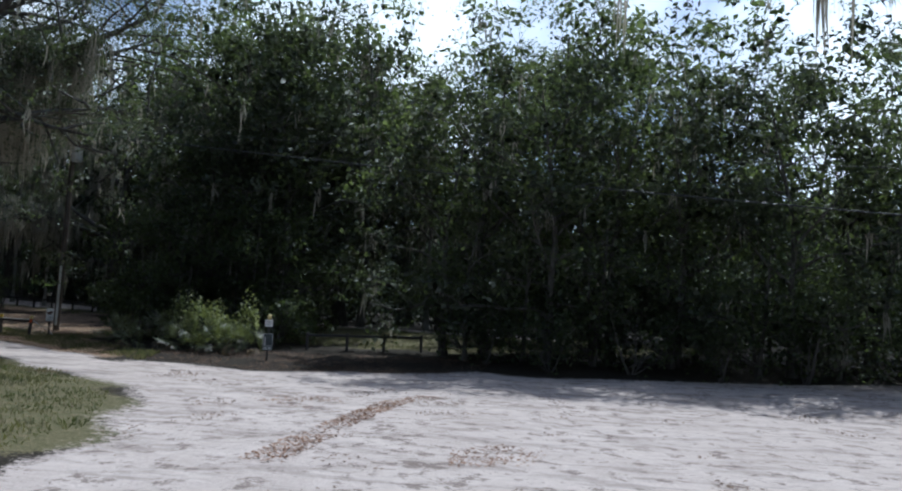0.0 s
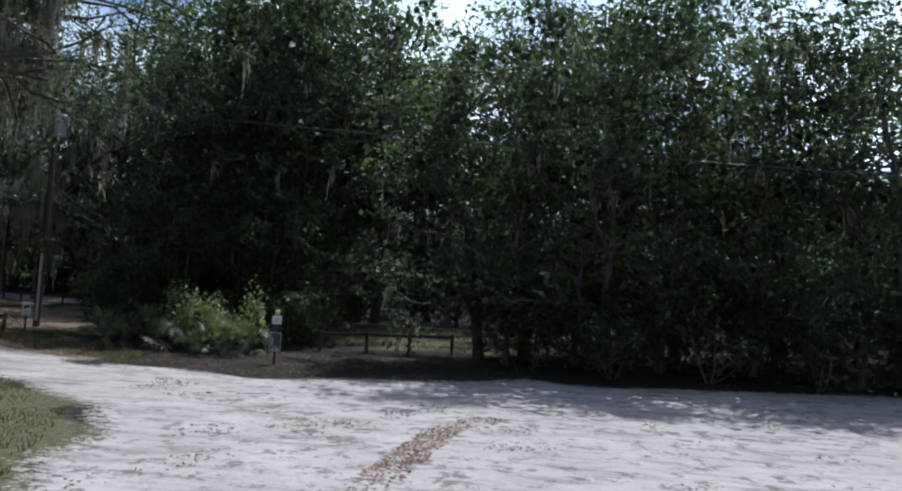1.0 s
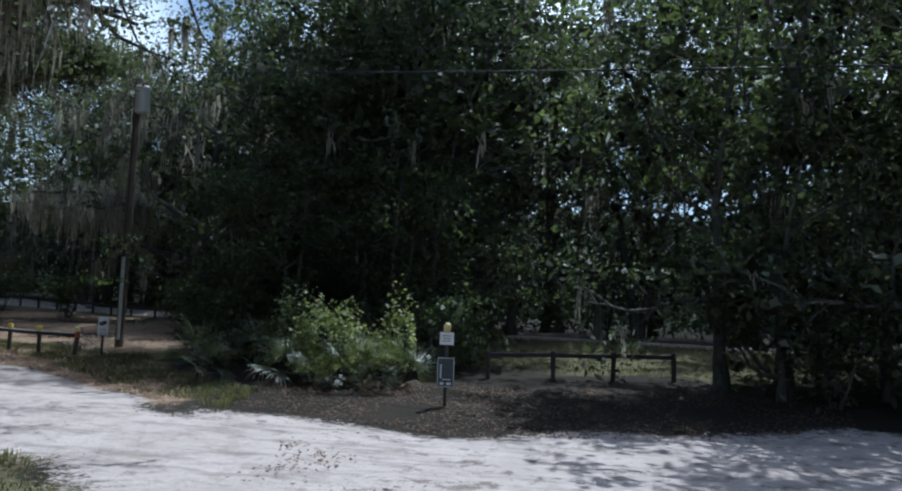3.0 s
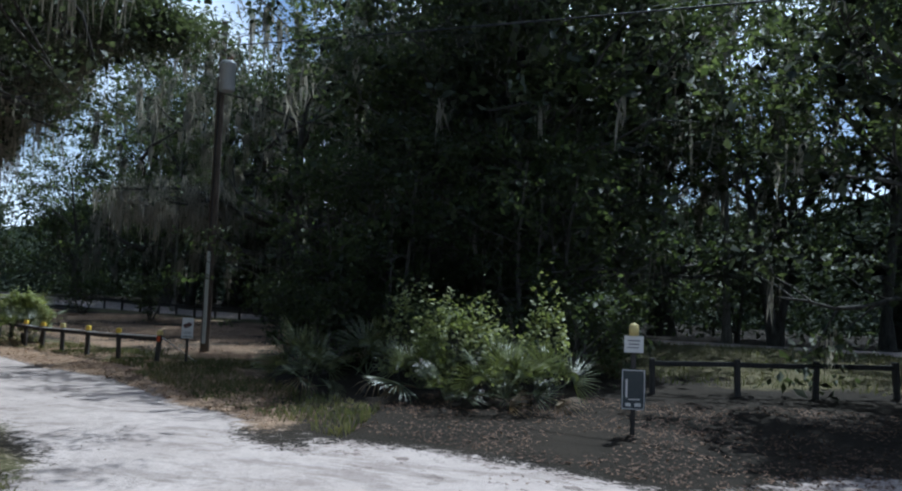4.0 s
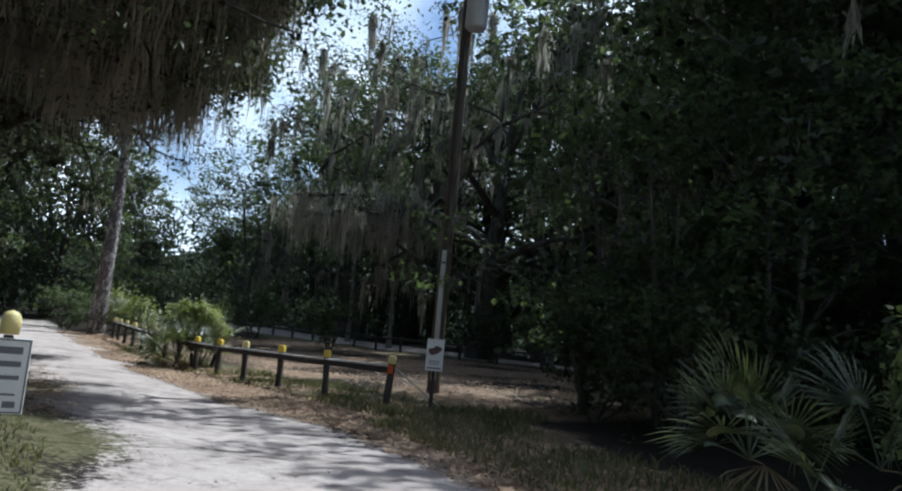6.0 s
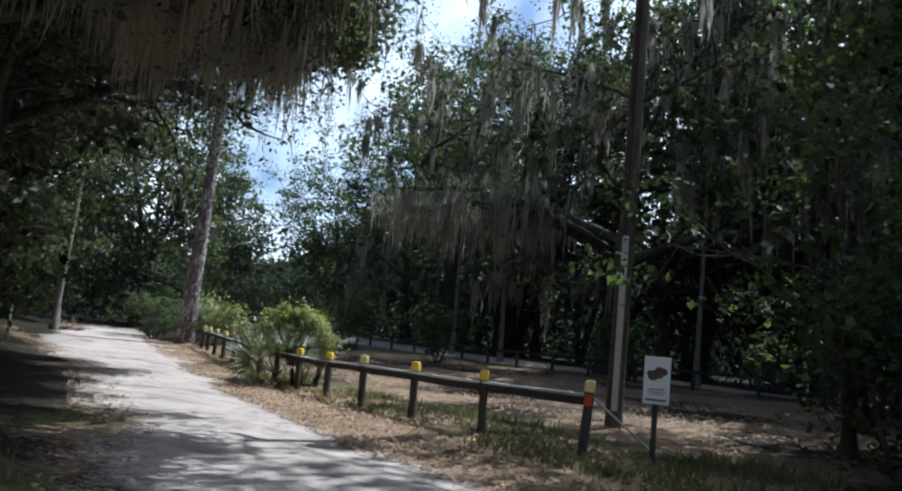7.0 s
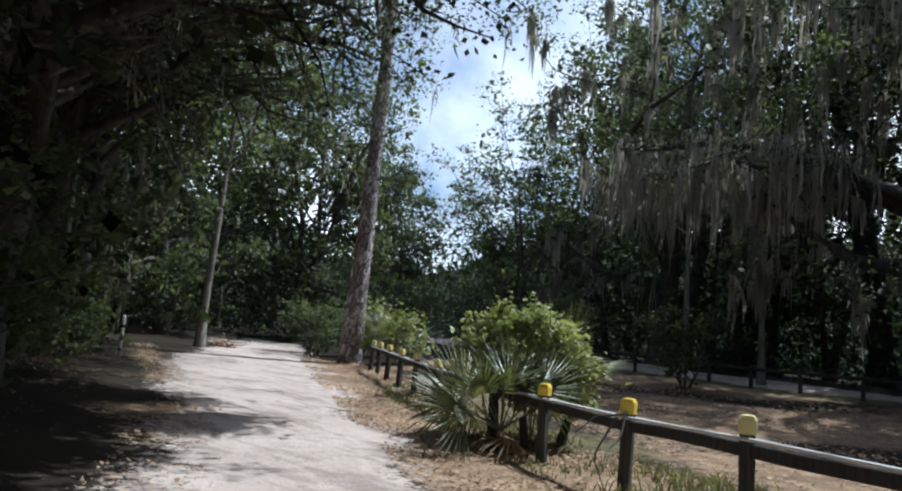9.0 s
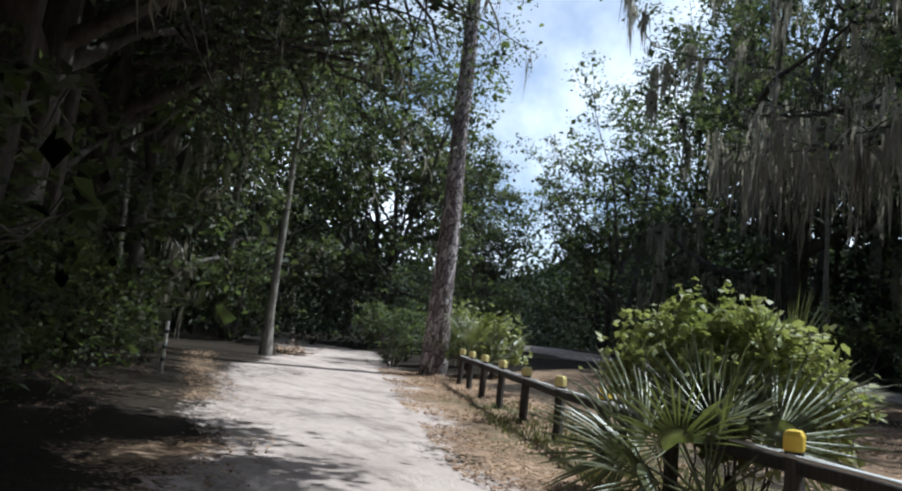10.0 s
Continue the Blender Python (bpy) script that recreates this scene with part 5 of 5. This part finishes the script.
def palmetto(x, y, seed, count, size, label, high=0.0, fans=()):
    """fans: direction, pitch and roll in degrees and size of the outer leaves, before the scattered ones."""
    rng = np.random.default_rng(seed)
    thing = new("palmetto")
    thing.location = (x, y, gz(x, y))
    s = Soup()
    s.add(*tube(bend(rng, (0, 0, -0.1), (rng.normal(0, 0.4), rng.normal(0, 0.4), 1), 0.14 + high, 4, 0.1, 0), np.linspace(0.065, 0.045, 5), 8, 0.3, rng))
    put("stem", s.mesh("stem", BARK_OAK, True), thing, "fibrous brown stem")
    for k, (az, pitch, roll, sc) in enumerate(fans):
        put("frond", FRONDS[k % 3], thing, m=Matrix.Translation((0, 0, 0.2 + high)) @ pose(0, 0, 0, 0, 0, az) @ pose(0, 0, 0, roll, pitch, 0) @ Matrix.Diagonal((sc, sc, sc, 1)))
    for k in range(count):
        f = (k + 0.5) / count
        az = 360 * (k * 0.382 % 1) + rng.normal(0, 10)
        pitch = -72 + 88 * f ** 1.3 + rng.normal(0, 6)
        kind = 3 if f > 0.9 else int(rng.integers(0, 3))
        sc = size * rng.uniform(0.85, 1.15)
        m = Matrix.Translation((0, 0, 0.2 + high)) @ pose(0, 0, 0, 0, 0, az) @ pose(0, 0, 0, rng.normal(0, 25), pitch, 0) @ Matrix.Diagonal((sc, sc, sc, 1))
        put("frond", FRONDS[kind], thing, m=m)
    return tagged(thing, label, "palmetto", "palmettos")


FANS = "saw palmetto with stiff green fan leaves"
palmetto(-26.0, 30.72, 41, 6, 0.7, "large saw palmetto with spread fans beside the fence", 0.05,
         ((-125, -36, -62, 0.9), (140, -68, 0, 0.92), (40, -46, 56, 0.88), (-95, -12, -50, 0.9), (165, -52, -35, 0.9), (-150, -22, -55, 0.85), (80, -66, 25, 0.8), (110, -80, 10, 0.85)))
palmetto(-26.3, 31.5, 42, 5, 0.62, "saw palmetto half covered by a leafy vine", 0.35)
palmetto(-26.2, 32.0, 43, 6, 0.78, FANS, 0.62)
for k, (x, y, n, size, high) in enumerate(((-11.4, 24.5, 11, 0.8, 0.1), (-10.4, 25.1, 6, 0.75, 0.1), (-9.0, 24.3, 10, 0.7, 0.0), (-8.0, 24.7, 7, 0.75, 0.1),
                                           (-7.3, 23.7, 11, 0.7, 0.0), (-6.8, 24.4, 6, 0.66, 0.0), (-10.8, 23.7, 4, 0.5, 0.0), (-8.1, 23.1, 4, 0.5, 0.0),
                                           (-42.6, 40.4, 10, 0.9, 0.3), (-41.0, 40.0, 10, 0.9, 0.3), (-39.2, 38.9, 9, 0.9, 0.3), (-38.0, 38.6, 7, 0.8, 0.2))):
    palmetto(x, y, 60 + k, n, size, "green fan-leaved palmetto at the edge of the wood", high)


def vine(x, y, rx, ry, high, n, seed, leaf=0.13, low=0.35, label="bright leafy vine sprawling over the palmettos"):
    """A mound of vine leaves over thin stems."""
    rng = np.random.default_rng(seed)
    thing = new("vine")
    thing.location = (x, y, gz(x, y))
    u, a = rng.random(n), rng.random(n) * 2 * math.pi
    el = np.arcsin(u * 0.98)
    lump = 1 + 0.3 * np.sin(2 * a + seed) * np.cos(1.5 * el) + 0.16 * np.sin(5 * a + 4 * el) + 0.1 * np.sin(9 * a - 7 * el)
    r = rng.uniform(0.78, 1.06, n) * lump
    c = np.stack([rx * np.cos(el) * np.cos(a) * r, ry * np.cos(el) * np.sin(a) * r, low + (high - low) * np.sin(el) * r], 1)
    trail = rng.random(n) < 0.06
    c[trail, :2] *= 1.25
    s = Soup()
    s.add(*leaves(rng, c, leaf, leaf * 0.8, 0.3, 0.75))
    put("foliage", s.mesh("foliage", LEAF_VINE), thing)
    w = Soup()
    for _ in range(10):
        b = rng.random() * 6.28
        p = bend(rng, (0.4 * rx * math.cos(b), 0.4 * ry * math.sin(b), -0.05), (math.cos(b) * 0.3, math.sin(b) * 0.3, 1), high * 0.95, 6, 0.2, 0)
        w.add(*tube(p, np.linspace(0.012, 0.004, 7), 4))
    tagged(put("stem_tangle", w.mesh("stem_tangle", BARK_GREY), thing), kind="stuff")
    return tagged(thing, label, "vine")


vine(-26.6, 31.6, 0.82, 0.65, 1.64, 5200, 71, 0.085, 0.85)
vine(-26.2, 31.75, 0.6, 0.5, 1.15, 2600, 72, 0.08, 0.4)
vine(-8.4, 24.6, 1.0, 0.6, 1.7, 2000, 73, 0.095)
vine(-9.9, 25.9, 0.6, 0.5, 2.0, 800, 74, 0.095)
vine(-7.0, 25.0, 0.42, 0.4, 1.9, 600, 75, 0.095)
vine(-42.4, 40.8, 0.9, 0.8, 1.9, 900, 76, 0.16)
vine(-38.6, 39.3, 0.7, 0.7, 1.6, 700, 77, 0.16)


# ---- grass and fallen leaves ----
def blades(name, label, seed, outline, n, high, lit_from=-9.0):
    rng = np.random.default_rng(seed)
    p = np.array(outline)
    q = rng.uniform(p.min(0), p.max(0), (n * 4, 2))
    keep = (inside(outline, q[:, 0], q[:, 1]) > 0) & (sand_mask(q[:, 0], q[:, 1]) < 0.15) & (waves(q[:, 0], q[:, 1], 2.0, seed) > rng.uniform(-1.2, 0.7, n * 4))
    q = q[keep][:n]
    n = len(q)
    root = np.stack([q[:, 0], q[:, 1], ground_z(q[:, 0], q[:, 1]) - 0.01], 1)
    a = rng.random(n) * 6.28
    h = (high * rng.uniform(0.35, 1.3, n) * (0.7 + 0.5 * waves(q[:, 0], q[:, 1], 1.5, seed + 1)))[:, None].clip(0.02)
    side = np.stack([np.cos(a), np.sin(a), 0 * a], 1) * 0.009
    lean = np.stack([np.cos(a * 3), np.sin(a * 3), 0 * a], 1)
    up = np.array([0, 0, 1.0])
    mid = root + up * h * 0.6 + lean * h * 0.18
    tip = root + up * h * 0.9 + lean * h * 0.6
    verts = np.stack([root - side, root + side, mid + side * 0.8, mid - side * 0.8, tip], 1).reshape(-1, 3)
    b = np.arange(n)[:, None] * 5
    s = Soup()
    s.add(verts, b + np.array([0, 1, 2, 3]), b + np.array([3, 2, 4]))
    return tagged(put(name, s.mesh(name, GRASS)), label, "grass", kind="stuff")


blades("grass", "short patchy grass beside the sandy clearing", 81, GRASS_LEFT, 26000, 0.11)
blades("grass", "rough tufted grass under the fence", 82, [(-14.5, 25.6), (-17.0, 26.4), (-22.0, 28.8), (-27.0, 31.0), (-33.0, 34.0), (-33.5, 35.6), (-27.0, 32.6), (-20.0, 30.2), (-15.0, 28.6)], 17000, 0.17)
blades("grass", "dry grass along the edge of the lane", 83, [(-8.5, 20.6), (-9.6, 21.2), (-12.2, 22.8), (-14.6, 24.4), (-16.5, 25.6), (-15.0, 27.0), (-12.0, 24.8), (-9.0, 22.8)], 6000, 0.2)
blades("grass", "sunlit grass of the far clearing", 84, GRASS_CLEAR, 12000, 0.16)


def litter(name, label, seed, outline, n, size=0.075, sandy=9.0, clump=-0.3, mat=LITTER):
    rng = np.random.default_rng(seed)
    p = np.array(outline)
    q = rng.uniform(p.min(0), p.max(0), (n * 5, 2))
    keep = (inside(outline, q[:, 0], q[:, 1]) > 0) & (sand_mask(q[:, 0], q[:, 1]) < sandy) & (waves(q[:, 0], q[:, 1], 1.7, seed) > rng.uniform(clump - 0.5, clump + 0.6, n * 5))
    q = q[keep][:n]
    c = np.stack([q[:, 0], q[:, 1], ground_z(q[:, 0], q[:, 1]) + 0.012 + 0.02 * rng.random(len(q))], 1)
    s = Soup()
    n = len(c)
    az = rng.random(n) * 6.28
    ax = np.stack([np.cos(az), np.sin(az), rng.normal(0, 0.18, n)], 1)
    sd = np.stack([-np.sin(az), np.cos(az), rng.normal(0, 0.3, n)], 1)
    ln, wd = size * rng.uniform(0.5, 1.3, n)[:, None], size * 0.5 * rng.uniform(0.6, 1.2, n)[:, None]
    curl = np.array([0, 0, 1.0]) * ln * 0.18
    verts = np.stack([c - ax * ln * 0.5 + curl, c + sd * wd * 0.5, c + ax * ln * 0.5 + curl, c - sd * wd * 0.5], 1).reshape(-1, 3)
    s.add(verts, np.arange(4 * n).reshape(n, 4))
    return tagged(put(name, s.mesh(name, mat)), label, "leaves", kind="stuff")


litter("fallen_leaves", "orange-brown fallen leaves on the verge by the fence", 91, VERGE, 30000, 0.075, 0.5)
litter("fallen_leaves", "brown leaves scattered over the pale sand", 92, [(-9, 15), (-6, 19.8), (-1, 18.8), (8, 21), (16, 22), (16, 4), (2, 2), (-1.5, 8)], 16000, 0.065, 9.0, 0.95, LITTER_SAND_SHADE)
litter("fallen_leaves", "row of reddish dead leaves between the wheel tracks", 98, [(0.4, 7.4), (1.0, 7.4), (1.0, 11.0), (1.1, 14.4), (1.7, 15.8), (1.1, 15.9), (0.55, 14.4), (0.5, 11.0)], 1300, 0.07, 9.0, -0.3, LITTER_RED)
litter("fallen_leaves", "small drift of reddish dead leaves on the sand", 101, [(2.9, 8.0), (4.0, 8.4), (4.1, 9.6), (3.4, 10.0), (2.8, 9.0)], 260, 0.065, 9.0, 0.0, LITTER_RED)
litter("fallen_leaves", "row of reddish dead leaves between the wheel tracks", 99, [(-1.8, 13.2), (0.4, 12.0), (0.5, 12.5), (-0.4, 14.4), (-1.0, 15.6), (-1.4, 15.2)], 400, 0.065, 9.0, 0.3, LITTER_RED)
litter("fallen_leaves", "brown leaves scattered over the sandy lane", 93, LANE, 1500, 0.05, 9.0, 0.9, LITTER_SAND_SHADE)
litter("fallen_leaves", "dark leaf litter on the shaded park floor", 94, [(-15, 29), (-26, 33), (-38, 39), (-40, 45), (-26, 42.5), (-14, 40)], 12000, 0.075)
# in these two the darker leaf colour stands in for shade
litter("fallen_leaves", "dead leaves and twigs under the corner palmettos", 96, [(-10, 21.6), (-4, 19.8), (1.5, 22.4), (2, 26), (-9, 26)], 7000, 0.06, 9.0, -0.4, LITTER_SAND_SHADE)
litter("fallen_leaves", "leaf litter under the trees left of the lane", 95, [(-16, 20.5), (-24, 24.5), (-31, 27.8), (-43, 32.4), (-42, 29), (-30, 24), (-18, 17)], 7000, 0.06, 0.3, 0.1, LITTER_SAND_SHADE)
litter("fallen_leaves", "reddish dead leaves along the shaded edge of the lane", 97, LEFT_VERGE, 6000, 0.06, 0.6)


def brush_pile(x, y, seed):
    rng = np.random.default_rng(seed)
    thing = new("brush_pile")
    thing.location = (x, y, gz(x, y))
    s = Soup()
    for _ in range(36):
        a = rng.random() * 6.28
        p0 = np.array([rng.normal(0, 0.35), rng.normal(0, 0.2), rng.uniform(0.0, 0.12)])
        s.add(*tube(bend(rng, p0, (math.cos(a), math.sin(a), rng.normal(0.15, 0.25)), rng.uniform(0.3, 0.8), 4, 0.15, 0), np.linspace(0.02, 0.006, 5), 5))
    tagged(put("twig_mass", s.mesh("twig_mass", BARK_GREY), thing), kind="stuff")
    l = Soup()
    l.add(*leaves(rng, rng.normal(0, 1, (260, 3)) * (0.45, 0.3, 0.1) + (0, 0, 0.15), 0.1, 0.06))
    tagged(put("dead_foliage", l.mesh("dead_foliage", LITTER), thing), kind="stuff")
    return tagged(thing, "low heap of cut sticks and dead leaves", "brush pile")


brush_pile(-45.6, 36.7, 6)


# ---- far treeline that closes the horizon ----
def treeline():
    """A lumpy dark wall of distant forest all round, with ragged tops."""
    n, rows = 420, 7
    a = np.linspace(0, 2 * math.pi, n, endpoint=False)
    verts = []
    for k in range(rows):
        f = k / (rows - 1)
        x, y = np.cos(a) * 60, np.sin(a) * 60
        r = 88 + 7 * waves(x, y, 0.09, 31) + 2.5 * waves(x, y, 0.9, 32 + k) * f + 5 * f
        dip = np.exp(-((a - 2.48) / 0.16) ** 2)
        top = 17.5 - 5.5 * dip + 2.2 * waves(x, y, 0.25, 41) + 1.3 * waves(x, y, 1.1, 42) + 0.7 * waves(x, y, 3.1, 43)
        verts.append(np.stack([-20 + r * np.cos(a), 28 + r * np.sin(a), -0.5 + f * top + 1.2 * (k == rows - 1) * 0], 1))
    verts = np.concatenate(verts)
    i, k = np.meshgrid(np.arange(n), np.arange(rows - 1))
    i, k = i.ravel(), k.ravel()
    j = (i + 1) % n
    quads = np.stack([k * n + i, k * n + j, (k + 1) * n + j, (k + 1) * n + i], 1)
    m = Mat("distant_forest")
    fine, mid = m.noise(1.6, 6.0, 0.75), m.noise(0.3, 4.0)
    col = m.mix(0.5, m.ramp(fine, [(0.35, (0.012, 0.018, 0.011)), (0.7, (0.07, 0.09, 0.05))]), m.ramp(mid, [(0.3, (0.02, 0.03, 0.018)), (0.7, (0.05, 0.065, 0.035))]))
    m.bump(fine, 1.0, 0.6)
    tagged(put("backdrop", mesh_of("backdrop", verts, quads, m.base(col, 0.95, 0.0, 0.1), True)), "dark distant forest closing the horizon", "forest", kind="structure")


treeline()
